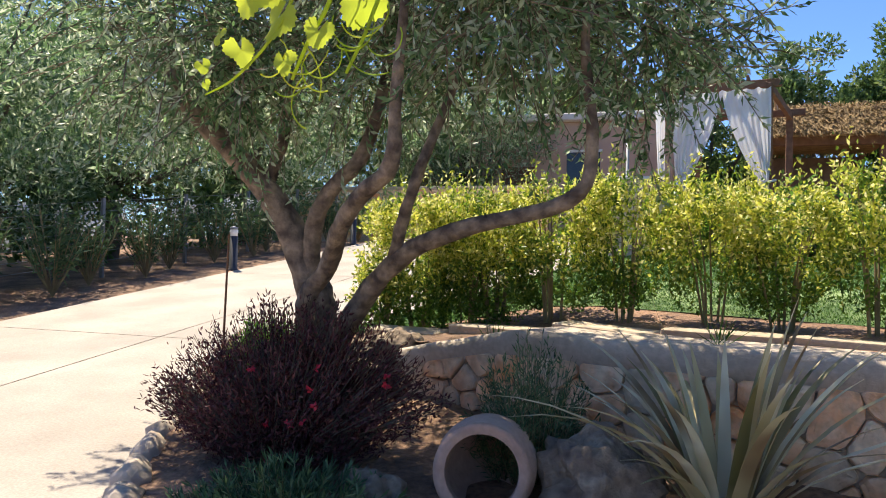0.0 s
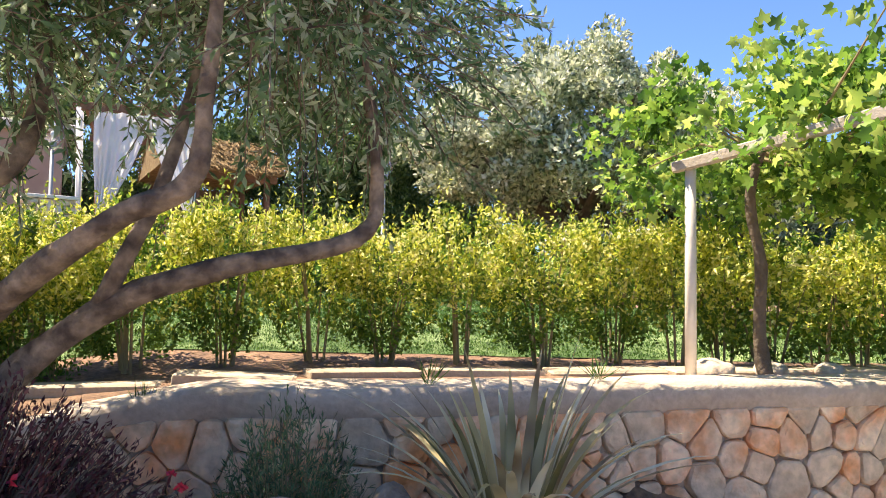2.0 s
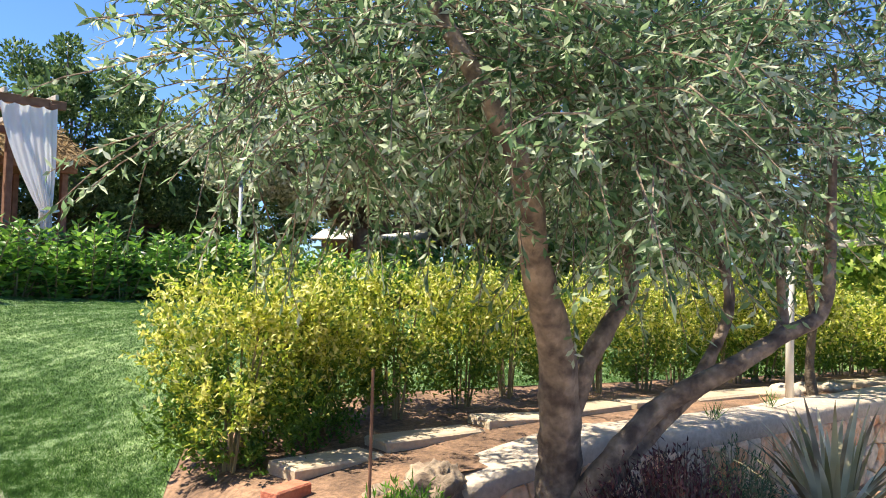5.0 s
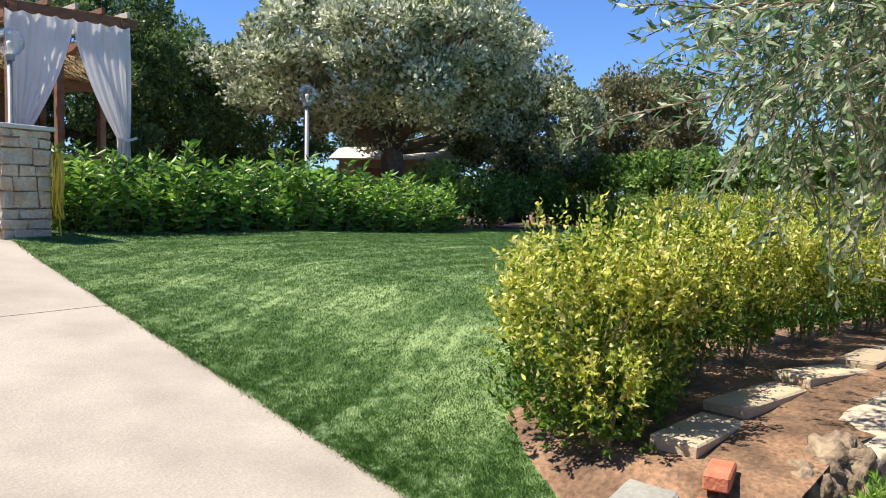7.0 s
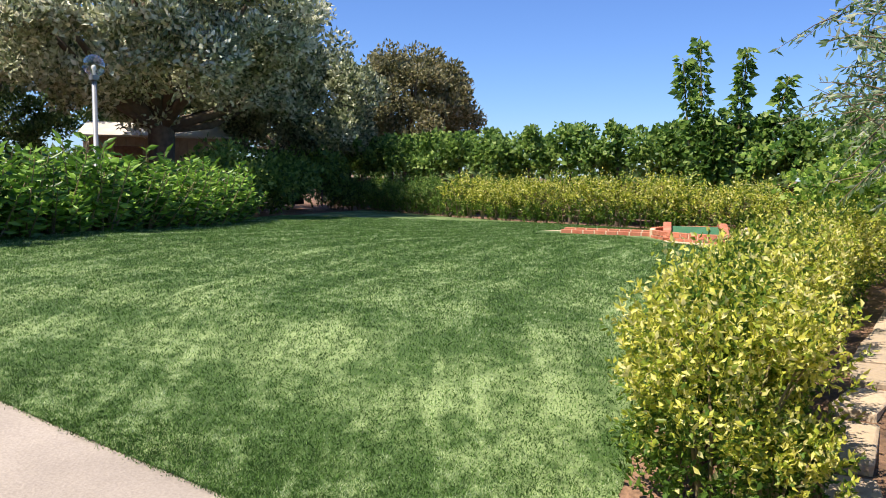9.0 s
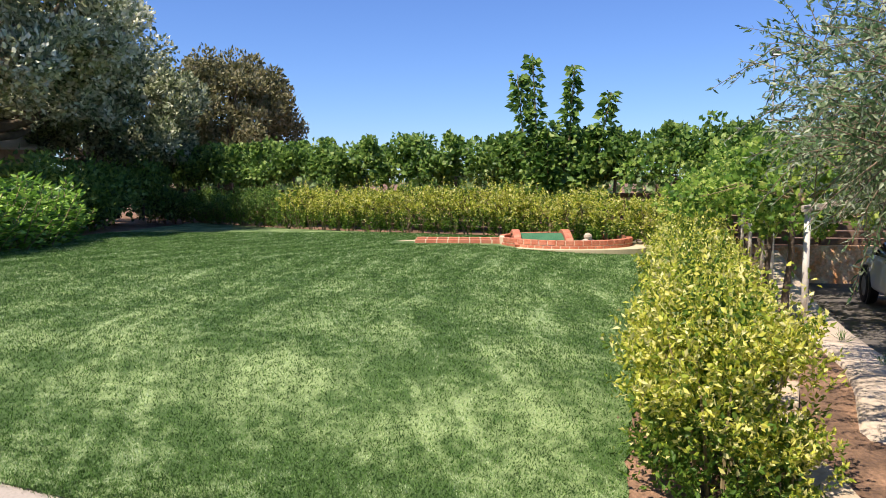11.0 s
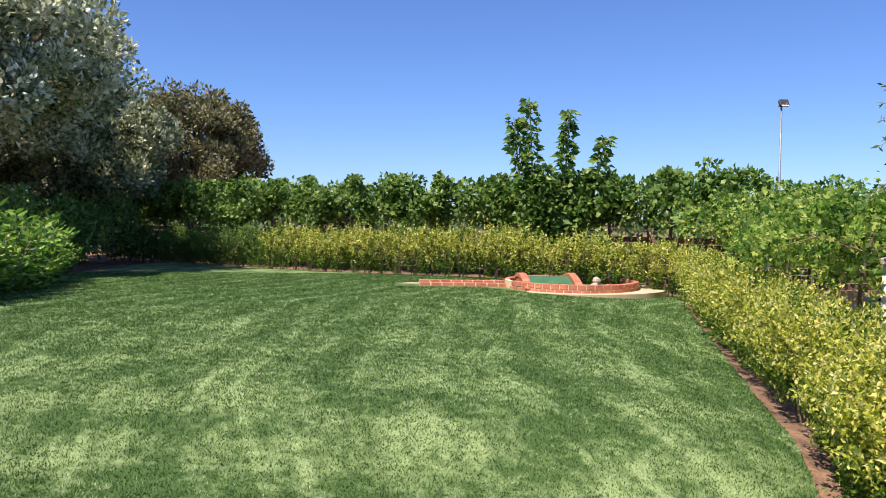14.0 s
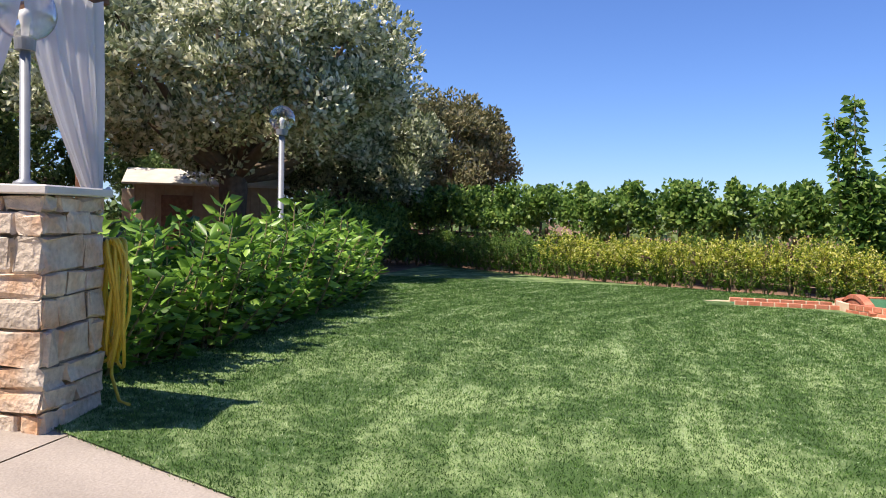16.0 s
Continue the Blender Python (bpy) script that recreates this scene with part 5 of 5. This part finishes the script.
        V, F = [], []
        for i in range(14):
            t = i / 13
            q = z + 0.02 + 0.23 * math.sin(math.pi * t)
            for o in (-0.055, 0.055):
                V += [(cx - 0.9 + 1.8 * t, yy + o, z), (cx - 0.9 + 1.8 * t, yy + o, q)]
        for i in range(13):
            a = 4 * i
            F += [(a, a + 4, a + 5, a + 1), (a + 2, a + 3, a + 7, a + 6), (a + 1, a + 5, a + 7, a + 3)]
        obj("cheek", mesh_from("cheek", V, F, M_REDBRICK), hole)
    for i, (x, y, s) in enumerate(((11.0, 5.95, 0.11), (11.15, 5.8, 0.1), (10.95, 5.7, 0.08), (11.08, 5.9, 0.08))):
        bm = bmesh.new()
        bmesh.ops.create_icosphere(bm, subdivisions=2, radius=s)
        for v in bm.verts:
            v.co *= 1 + 0.4 * noise.noise(v.co * 9 + Vector((i, 0, 0)))
        r = part("pebble", bm, M_COPING, None)
        r.matrix_basis = pose(x, y, z + 0.1 + 0.14 * (i == 3))
        tagged(r, "small pale stone inside the golf ring", "stone", "stones in the golf ring")


# ---- trees and distance ----
def make_tree(name, label, x, y, z, trunk_h, trunk_r, crown, n_clumps, per, leaf, wid, material, bark, seed, clump=0.75, group="", lean=(0, 0), shell=0.45, belly=1.0):
    """crown: centre height above the foot and three half-axes."""
    rng = np.random.default_rng(seed)
    t = thing(name, label, "tree", group, pose(x, y, z))
    P, Rr = smooth_line([(0, 0, -0.2), (0.1, 0.05, trunk_h * 0.5), (lean[0], lean[1], trunk_h)], [trunk_r * 1.3, trunk_r, trunk_r * 0.85])
    obj("trunk", mesh_from("trunk", *tube(P, Rr, 10, 0.12, seed), bark, True), t)
    ch, ax, ay, az = crown
    d, q = ball_points(n_clumps, rng, shell)
    # uneven outline
    lump = np.array([1 + 0.3 * noise.noise(Vector(v) * 1.9 + Vector((seed, 0, 0))) + 0.22 * noise.noise(Vector(v) * 4.3 + Vector((0, seed, 0))) for v in d])[:, None]
    cs = d * q * lump * np.array([ax, ay, az]) + np.array([lean[0], lean[1], ch])
    cs[:, 2] = np.where(cs[:, 2] < ch, ch + (cs[:, 2] - ch) * belly, cs[:, 2])
    limbs = []
    for c in cs[:: max(1, n_clumps // 14)]:
        m = np.array([lean[0], lean[1], trunk_h * 0.9])
        limbs.append(tube([m, m * 0.5 + c * 0.5 + [0, 0, -0.1 * az], c], [trunk_r * 0.55, trunk_r * 0.3, trunk_r * 0.08], 7))
    obj("limb_mass", mesh_from("limbs", *join(limbs), bark, True), t)
    rs = [clump * k for k in rng.uniform(0.6, 1.25, n_clumps)]
    C, D = clump_cloud(cs, [(r, r, r * 0.8) for r in rs], per, seed + 1, 0.0, 0.25, 0.55)
    obj("crown", leaf_mesh("crown", C, D, leaf, wid, material, seed + 2, 0.2), t)
    return t


def make_trees():
    make_tree("carob_tree", "huge broad silvery-green tree behind the lawn", 15.6, 21.2, 1.5, 2.2, 0.36, (4.45, 4.9, 4.6, 3.0), 400, 230, 0.17, 0.10, L_CAROB, M_DARKBARK, 201, 0.52, shell=0.66, belly=0.68)
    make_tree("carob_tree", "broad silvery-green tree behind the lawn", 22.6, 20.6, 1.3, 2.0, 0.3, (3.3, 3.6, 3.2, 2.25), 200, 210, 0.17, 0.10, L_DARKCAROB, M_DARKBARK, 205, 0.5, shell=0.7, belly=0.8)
    make_tree("round_tree", "rounded brownish-green tree in the distance", 31, 18.9, 1.2, 2.2, 0.3, (3.9, 3.3, 2.9, 2.6), 230, 170, 0.19, 0.11, L_BROWN, M_DARKBARK, 211, 0.6, shell=0.65)
    for i, (x, y, h, w) in enumerate(((8.6, 27.0, 3.1, 2.4), (11.6, 28.0, 2.7, 2.2), (5.6, 28.5, 2.8, 2.4), (14.5, 29.5, 2.6, 2.6), (18.0, 30.0, 2.7, 3.0), (2.0, 29.0, 3.0, 2.6), (-1.8, 27.5, 3.0, 2.4), (24.0, 27.0, 2.3, 3.0))):
        make_tree("garden_tree", "dark green leafy tree beyond the pergola", x, y, 1.7, 2.0, 0.2, (h + 0.6, w, w, h * 1.12), 90, 300, 0.15, 0.085, L_DARK, M_DARKBARK, 220 + i, 0.55, "trees beyond the pergola")
    # grey olives over the drive's far bank
    for i, (x, y, h) in enumerate(((-8.3, 9.6, 3.1), (-8.6, 13.2, 3.2), (-11.5, 8.0, 3.2), (-8.2, 17.2, 3.2), (-12, 12.5, 3.6), (-9.5, 21.0, 3.4), (-14, 17, 3.6), (-8.6, 5.6, 3.0), (-4.2, 23.0, 3.3), (-6.8, 22.5, 3.2))):
        make_tree("olive_grove_tree", "grey-green olive tree on the bank beside the drive", x, y, drive_z(-4, y), 1.5, 0.16, (h - 0.55, 2.1, 2.1, 2.0), 190, 190, 0.11, 0.03, L_OLIVE, M_DARKBARK, 260 + i, 0.55, "olive trees beside the drive")
    # slim leafy stems rising from the vine row
    m = thing("mulberry_tree", "young tree with upright leafy shoots above the vines", "tree", at=pose(14.5, 6.2, 1.0))
    rng = np.random.default_rng(77)
    C, D, st = [], [], []
    for bx, by, h in ((0.1, 0.85, 3.9), (0.0, 0.5, 4.35), (0.1, -0.5, 4.1), (0.0, -1.35, 3.45), (-0.1, 0.15, 2.6), (0.1, -0.9, 2.6)):
        top = np.array([bx, by, h])
        foot = np.array([0, 0.1 * by, 0.7])
        mid = np.array([bx, by * 0.75, h * 0.5])
        st.append(tube([foot, mid, top], [0.05, 0.03, 0.008], 6))
        for j in range(330):
            t = rng.uniform(0.18, 1)
            c = foot * (1 - t) ** 2 + 2 * mid * t * (1 - t) + top * t * t
            r = rng.normal(0, 1, 3)
            C.append(c + r * [0.09, 0.09, 0.05] * (1.25 - 0.8 * t))
            D.append(r * [1, 1, 0.3] + [0, 0, -0.35])
    st.append(tube([(0, 0, -0.3), (0, 0, 0.8)], [0.09, 0.06], 8))
    obj("shoots", mesh_from("shoots", *join(st), M_TWIG), m)
    obj("leaves", leaf_mesh("leaves", C, D, 0.2, 0.15, L_VINEFAR, 78, 0.2), m)
    # vine row on wires behind the far hedge
    line = [(12.6, 2.4), (14.6, 4.8), (16.3, 7.4), (18.2, 10.6), (20.6, 14.2), (24.5, 18.2), (29, 22)]
    for i, (x, y, a) in enumerate(along(line, 1.5)):
        v = thing("trained_vine", "trained grapevine with leafy top on wires", "grapevine", "vine row behind the far hedge", pose(x, y, 1.0))
        P, Rr = smooth_line([(0, 0, -0.1), (0.05, 0.03, 0.7), (-0.04, 0.02, 1.5)], [0.06, 0.045, 0.035])
        obj("trunk", mesh_from("trunk", *tube(P, Rr, 7, 0.1, i), M_DARKBARK, True), v)
        k = 30
        cs = np.stack([rng.normal(0, 0.55, k), rng.normal(0, 0.35, k), 1.85 + rng.normal(0, 0.25, k) + 0.25 * rng.uniform(0, 1, k) ** 3], 1)
        cs[:, :2] = cs[:, :2] @ np.array([[math.cos(a), math.sin(a)], [-math.sin(a), math.cos(a)]])
        cs[:, 2] += 0.16 * math.sin(i * 2.3) - 0.04
        tall = [(rng.normal(0, 0.6), rng.normal(0, 0.2), 2.2 + 0.13 * j) for _ in range(3) for j in range(3)]
        cs = np.concatenate([cs, np.array(tall)])
        C, D = clump_cloud(cs, [(0.3, 0.3, 0.24)] * k + [(0.11, 0.11, 0.16)] * 9, 55, 300 + i, 0.2, 0.1)
        obj("leaves", leaf_mesh("leaves", C, D, 0.14, 0.12, L_VINEFAR, 330 + i, 0.2), v)
    w = thing("trellis_wire", "thin wires of the vine row", "wire")
    for h in (1.5, 2.0):
        pts = [(x, y, 1.0 + h) for x, y in line]
        obj("wire", mesh_from("wire", *tube(pts, [0.006] * len(pts), 5), M_WIRE), w)
    # rows of dark bushes under the trees
    for i, (x, y) in enumerate([(14.2 + 1.1 * k, 18.6 + 0.5 * (k % 2)) for k in range(9)] + [(-8.3 - 0.6 * (k % 2), 3.0 + 1.5 * k) for k in range(13)] + [(0.5 + 2.2 * k, 27.2) for k in range(10)]):
        cs = np.stack([rng.normal(0, 0.45, 16), rng.normal(0, 0.45, 16), rng.uniform(0.2, 1.5, 16)], 1)
        C, D = clump_cloud(cs, [(0.4, 0.4, 0.4)] * 16, 70, 500 + i, 0, 0.1)
        o = thing("undergrowth_bush", "dark green dense bush under the trees", "bush", "bushes under the trees", pose(x, y, 1.25 if x > 10 else drive_z(-4, y)))
        obj("leaves", leaf_mesh("leaves", C, D, 0.17, 0.09, L_VINEFAR if x > 10 else L_DARK, 540 + i), o)
        obj("stem", mesh_from("stem", *tube([(0, 0, -0.1), (0.03, 0, 0.5), (0, 0, 1.1)], [0.04, 0.03, 0.01], 6), M_DARKBARK), o)
    # far woods on the plain
    C, D = [], []
    for k in range(420):
        a = rng.uniform(-3.14, 3.14)
        r = rng.uniform(45, 120)
        c = np.array([math.cos(a) * r + 4, math.sin(a) * r + 8, 1.0])
        q = rng.normal(0, 1, (60, 3)) * [1.6, 1.6, 0.8] + [0, 0, 1.1]
        C.append(c + q)
        D.append(rng.normal(0, 1, (60, 3)))
    obj("distant_grove", leaf_mesh("distant_grove", np.concatenate(C), np.concatenate(D), 0.9, 0.6, L_DARK, 401), None, "low grey-green groves on the plain", "distant trees", kind="stuff")


def make_bank():
    """Oleanders, bollards and the wire fence on the drive's far side."""
    for y in (2.6, 7.18, 11.6, 15.9):
        b = thing("bollard_light", "dark cylindrical bollard light with a pale head", "bollard", "bollard lights along the drive", pose(-4.86, y, drive_z(-4, y) - 0.02))
        obj("post", mesh_from("post", *lathe([(0, 0), (0.075, 0), (0.075, 0.02), (0.06, 0.03), (0.06, 0.52), (0, 0.52)], 20), M_BLACK, True), b)
        obj("lens", mesh_from("lens", *lathe([(0, 0.52), (0.055, 0.52), (0.055, 0.62), (0, 0.62)], 20), M_BULB, True), b)
        obj("cap", mesh_from("cap", *lathe([(0, 0.62), (0.062, 0.62), (0.06, 0.655), (0, 0.67)], 20), M_GREY, True), b)
    rng = np.random.default_rng(88)
    kinds = []
    for k in range(3):
        C, D, st, FC, FD = [], [], [], [], []
        for s in range(26):
            a, r = rng.uniform(0, 6.28), rng.uniform(0.1, 0.5)
            top = np.array([math.cos(a) * r, math.sin(a) * r, rng.uniform(0.5, 1.1)])
            st.append(tube([(0, 0, -0.05), top], [0.01, 0.004], 4))
            for j in range(26):
                t = rng.uniform(0.3, 1)
                C.append(top * t)
                D.append(rng.normal(0, 0.6, 3) + [math.cos(a) * 0.4, math.sin(a) * 0.4, 0.5])
            if s % 4 == 0:
                for j in range(10):
                    FC.append(top + rng.normal(0, 0.03, 3))
                    FD.append(rng.normal(0, 1, 3))
        kinds.append((mesh_from("stem_mass", *join(st), M_TWIG), leaf_mesh("leaves", C, D, 0.13, 0.024, L_FEATHER, 90 + k), leaf_mesh("flowers", FC, FD, 0.04, 0.035, L_FLOWER, 95 + k)))
    i = 0
    for y in np.arange(4.5, 19, 0.95):
        x = -5.9 - 0.5 * ((i * 0.618) % 1)
        o = thing("oleander", "white-flowering oleander on the reddish bank", "bush", "oleanders beside the drive", Matrix.Translation((x, y, drive_z(-4, y) - 0.04)) @ Matrix.Rotation(i * 1.7, 4, "Z"))
        for nm, me in zip(("stem_mass", "leaves", "flowers"), kinds[i % 3]):
            obj(nm, me, o)
        i += 1
    f = thing("wire_fence", "sagging wire fence behind the oleanders", "fence")
    for y in np.arange(3, 20, 2.0):
        part("fence_post", box_bm(0.05, 0.05, 1.2, -6.75, y, drive_z(-4, y) + 0.5), M_GREY, f)
    for h in np.linspace(0.15, 1.05, 7):
        pts = [(-6.75, y, drive_z(-4, y) + h) for y in (3, 8, 13, 17, 19)]
        obj("wire", mesh_from("wire", *tube(pts, [0.004] * 5, 4), M_WIRE), f)


def make_house():
    w = thing("wall_far", "low reddish rubble stone wall closing the drive", "stone wall", kind="structure")
    part("body", box_bm(7.0, 0.35, 1.5, -5.2, 20.2, 2.3, 0.03), M_STONE, w)
    part("top", box_bm(7.1, 0.42, 0.08, -5.2, 20.2, 3.05, 0.01), M_COPING, w)
    rng = random.Random(13)
    for poly in voronoi_cells(6.9, 1.3, 46, 8):
        c = sum(poly) / len(poly)
        k = len(poly)
        V, F = [], []
        for sc, off in ((0.95, 0.0), (0.85, 0.035)):
            for q in poly:
                q = c + (q - c) * sc
                V.append((-8.65 + q[0], 20.02 - off, 1.62 + q[1]))
        for i in range(k):
            j = (i + 1) % k
            F.append((i, j, k + j, k + i))
        F.append(tuple(range(k, 2 * k)))
        obj("stone", mesh_from("stone", V, F, M_STONE), w)
    h = thing("farm_house", "plastered reddish house with dark window and flat roof", "house")
    part("wall", box_bm(7.5, 5.0, 3.4, -2.6, 25.3, 3.4, 0.03), M_PINK, h)
    part("roof", box_bm(8.0, 5.5, 0.2, -2.6, 25.3, 5.2, 0.03), M_ROOF, h)
    for x in (-4.8, -1.2):
        win = part("window", box_bm(0.9, 0.06, 1.1, x, 22.79, 3.7, 0.01), M_CARG, h)
        part("frame", box_bm(1.02, 0.04, 0.07, x, 22.76, 4.28, 0.005), M_POST, win)
        part("sill", box_bm(1.1, 0.12, 0.05, x, 22.74, 3.13, 0.005), M_CAP, win)
    part("door", box_bm(0.95, 0.06, 2.05, -3.0, 22.79, 2.85, 0.01), M_WOOD, h)
    b = thing("garden_bar", "dark timber bar hut with a dry thatched roof", "hut")
    part("counter", box_bm(2.6, 0.6, 1.05, 4.6, 21.6, 2.2, 0.02), M_WOOD, b)
    for x in (3.4, 5.8):
        for y in (21.5, 24.0):
            part("post", box_bm(0.14, 0.14, 2.6, x, y, 2.95, 0.01), M_WOOD, b)
    part("back_wall", box_bm(2.6, 0.1, 2.5, 4.6, 24.1, 2.9, 0.01), M_BOARD, b)
    part("eave_beam", box_bm(2.8, 0.16, 0.2, 4.6, 21.35, 4.2, 0.01), M_WOOD, b)
    C, D = [], []
    r2 = np.random.default_rng(4)
    n = 6000
    u, v = r2.uniform(-1.5, 1.5, n), r2.uniform(0, 1, n)
    side = r2.choice([-1, 1], n)
    C = np.stack([4.6 + u, 22.7 + side * (1.75 * v), 5.35 - 0.95 * v + r2.normal(0, 0.03, n)], 1)
    D = np.stack([r2.normal(0, 0.25, n), side * 0.85, np.full(n, -0.45) + r2.normal(0, 0.15, n)], 1)
    V = [(3.1, 20.95, 4.3), (6.1, 20.95, 4.3), (6.1, 22.7, 5.25), (3.1, 22.7, 5.25), (6.1, 24.45, 4.3), (3.1, 24.45, 4.3)]
    obj("roof", mesh_from("roof", V, [(0, 1, 2, 3), (3, 2, 4, 5), (0, 3, 5), (1, 4, 2), (0, 5, 4, 1)], M_THATCH), b)
    thatch = leaf_mesh("thatch", C, D, 0.4, 0.03, M_THATCH, 6, 0.1)
    obj("thatch", thatch, b)
    s = thing("garden_shed", "low brown plank shed with a pale roof under the tree", "shed", at=pose(19.9, 24.6, 1.15, 0, 0, -62))
    part("wall", box_bm(4.2, 2.6, 2.25, 0.3, 0, 1.1, 0.02), M_SHED, s)
    for k in range(15):
        part("plank", box_bm(0.25, 0.03, 2.2, -1.65 + 0.28 * k, -1.32, 1.1, 0.006), M_SHED, s)
        if k < 9:
            part("plank", box_bm(0.03, 0.25, 2.2, -1.82, -1.15 + 0.28 * k, 1.1, 0.006), M_SHED, s)
    for d in (-1, 1):
        part("roof", box_bm(4.9, 1.75, 0.07, 0.3, d * 0.8, 2.48, 0.01, Matrix.Rotation(radians(-d * 17), 4, "X")), M_ROOF, s, "pale sheet roof slope")
    part("door", box_bm(0.9, 0.05, 1.9, -0.6, -1.35, 0.95, 0.01), M_WOOD, s)
    part("side_wall", box_bm(0.5, 1.3, 2.1, -2.1, 0.9, 1.05, 0.02), M_PLASTER, s)
    # boundary fence of horizontal boards behind the vines
    line = [(13.4, -1.5), (13.8, 2.0), (16.2, 5.2), (18.6, 9.0), (21.5, 13.5), (26, 18.5), (31, 23)]
    f = thing("board_fence", "weathered brown horizontal board fence behind the vines", "fence")
    for (x0, y0), (x1, y1) in zip(line, line[1:]):
        n = max(1, round(math.hypot(x1 - x0, y1 - y0) / 2.2))
        for i in range(n):
            a = (x0 + (x1 - x0) * i / n, y0 + (y1 - y0) * i / n)
            b2 = (x0 + (x1 - x0) * (i + 1) / n, y0 + (y1 - y0) * (i + 1) / n)
            part("fence_post", box_bm(0.09, 0.09, 1.5, a[0], a[1], 1.55, 0.008), M_BOARD, f)
            for k in range(7):
                z = 1.02 + 0.165 * k
                part("board", beam_bm((*a, z), (*b2, z), 0.025, 0.145), M_BOARD, f)
    r = thing("wall_parking", "low shaded rubble wall under the board fence", "stone wall", kind="structure")
    part("body", beam_bm((13.0, -4.5, 0.4), (13.55, 2.0, 0.4), 0.3, 1.1), M_STONE, r)
    fl = thing("floodlight_mast", "slim mast with a small black floodlight", "floodlight", at=pose(10.0, 2.85, 0.3))
    obj("mast", mesh_from("mast", *tube([(0, 0, -0.2), (0, 0, 4.3)], [0.026, 0.016], 10), M_GREY, True), fl)
    part("arm", box_bm(0.3, 0.04, 0.04, -0.1, 0.02, 4.28, 0.005), M_GREY, fl)
    part("lamp_head", box_bm(0.07, 0.17, 0.13, -0.2, 0.06, 4.3, 0.012, Matrix.Rotation(radians(30), 4, "Y")), M_BLACK, fl)
    part("lens", box_bm(0.01, 0.13, 0.09, -0.242, 0.06, 4.275, 0.002, Matrix.Rotation(radians(30), 4, "Y")), M_BULB, fl)


def make_car():
    car = thing("parked_car", "white hatchback car parked in the shade", "car", at=pose(9.0, 0.35, 0.12, 0, 0, -15))
    # stations along the length: x, half width at sill, half width at roof, roof height, belt height
    st = [(-2.0, 0.70, 0.60, 0.80, 0.62), (-1.95, 0.82, 0.66, 1.02, 0.86), (-1.75, 0.86, 0.62, 1.36, 0.92), (-1.4, 0.87, 0.60, 1.47, 0.93), (-0.3, 0.88, 0.61, 1.50, 0.92), (0.35, 0.88, 0.60, 1.44, 0.91), (1.05, 0.87, 0.68, 0.98, 0.89), (1.7, 0.84, 0.66, 0.88, 0.82), (2.02, 0.70, 0.55, 0.70, 0.62)]
    V, F = [], []
    for x, w, r, h, b in st:
        ring = [(w * 0.9, 0.22), (w, 0.36), (w * 1.0, b * 0.75), (w * 0.97, b), (r + (w - r) * 0.2, b + (h - b) * 0.8), (r * 0.8, h), (0, h + 0.02)]
        full = [(-a, c) for a, c in ring] + [(a, c) for a, c in ring[-2::-1]]
        V += [(x, a, c) for a, c in full]
    m = 13
    for i in range(len(st) - 1):
        for k in range(m - 1):
            a = i * m + k
            F.append((a, a + 1, a + m + 1, a + m))
        F.append((i * m + m - 1, i * m, (i + 1) * m, (i + 1) * m + m - 1))
    F += [tuple(range(m)), tuple(range((len(st) - 1) * m, len(st) * m))[::-1]]
    body = obj("body", mesh_from("body", V, F, M_CARW, True), car)
    sub = body.modifiers.new("round", "SUBSURF")
    sub.levels = sub.render_levels = 2
    for s in (-1, 1):
        for x0, x1, t0, t1 in ((-1.35, -0.5, -1.1, -0.5), (-0.42, 0.75, -0.42, 0.3)):
            q = [(x0, s * 0.875, 0.97), (x1, s * 0.875, 0.95), (t1, s * 0.70, 1.36), (t0, s * 0.70, 1.36)]
            qi = [(a, b - s * 0.04, c) for a, b, c in q]
            obj("side_window", mesh_from("side_window", q + qi, [(0, 1, 2, 3), (0, 4, 5, 1), (1, 5, 6, 2), (2, 6, 7, 3), (3, 7, 4, 0)], M_CARG), car)
        part("tail_light", box_bm(0.14, 0.3, 0.26, -1.88, s * 0.70, 0.86, 0.05), M_RED, car, "dark red tail light")
        part("mirror", box_bm(0.12, 0.2, 0.13, 0.6, s * 0.98, 1.0, 0.04), M_CARW, car)
        for x in (-1.28, 1.3):
            wh = obj("wheel", mesh_from("tyre", *lathe([(0.19, -0.1), (0.30, -0.1), (0.325, -0.06), (0.325, 0.06), (0.30, 0.1), (0.19, 0.1)], 28), M_TYRE, True), car, at=pose(x, s * 0.80, 0.325, 90, 0, 0))
            obj("rim", mesh_from("rim", *lathe([(0.0, -0.07), (0.05, -0.08), (0.19, -0.095), (0.2, -0.06), (0.2, 0.06), (0.19, 0.095), (0.05, 0.08), (0.0, 0.07)], 20), M_GREY, True), wh)
            part("arch", mesh_bm(*lathe([(0.34, -0.02), (0.38, -0.02), (0.38, 0.02), (0.34, 0.02)], 28)), M_BLACK, car).matrix_basis = pose(x, s * 0.872, 0.34, 90, 0, 0)
    part("rear_window", box_bm(0.03, 1.1, 0.36, -1.86, 0, 1.17, 0.012, Matrix.Rotation(radians(24), 4, "Y")), M_CARG, car)
    part("bumper", box_bm(0.16, 1.5, 0.22, -1.98, 0, 0.36, 0.05), M_BLACK, car)
    pl = part("number_plate", box_bm(0.015, 0.5, 0.11, -2.07, 0, 0.5, 0.004), M_CAP, car)
    part("plate_band", box_bm(0.006, 0.05, 0.10, -2.079, 0.22, 0.5), M_POOL, pl)


make_hedges()
make_laurels()
make_posts()
make_olive()
make_corner_plants()
make_sprig()
make_pillar()
make_pergola()
make_trees()
make_bank()
make_house()
make_car()
make_slabs()
make_golf()
make_wall()
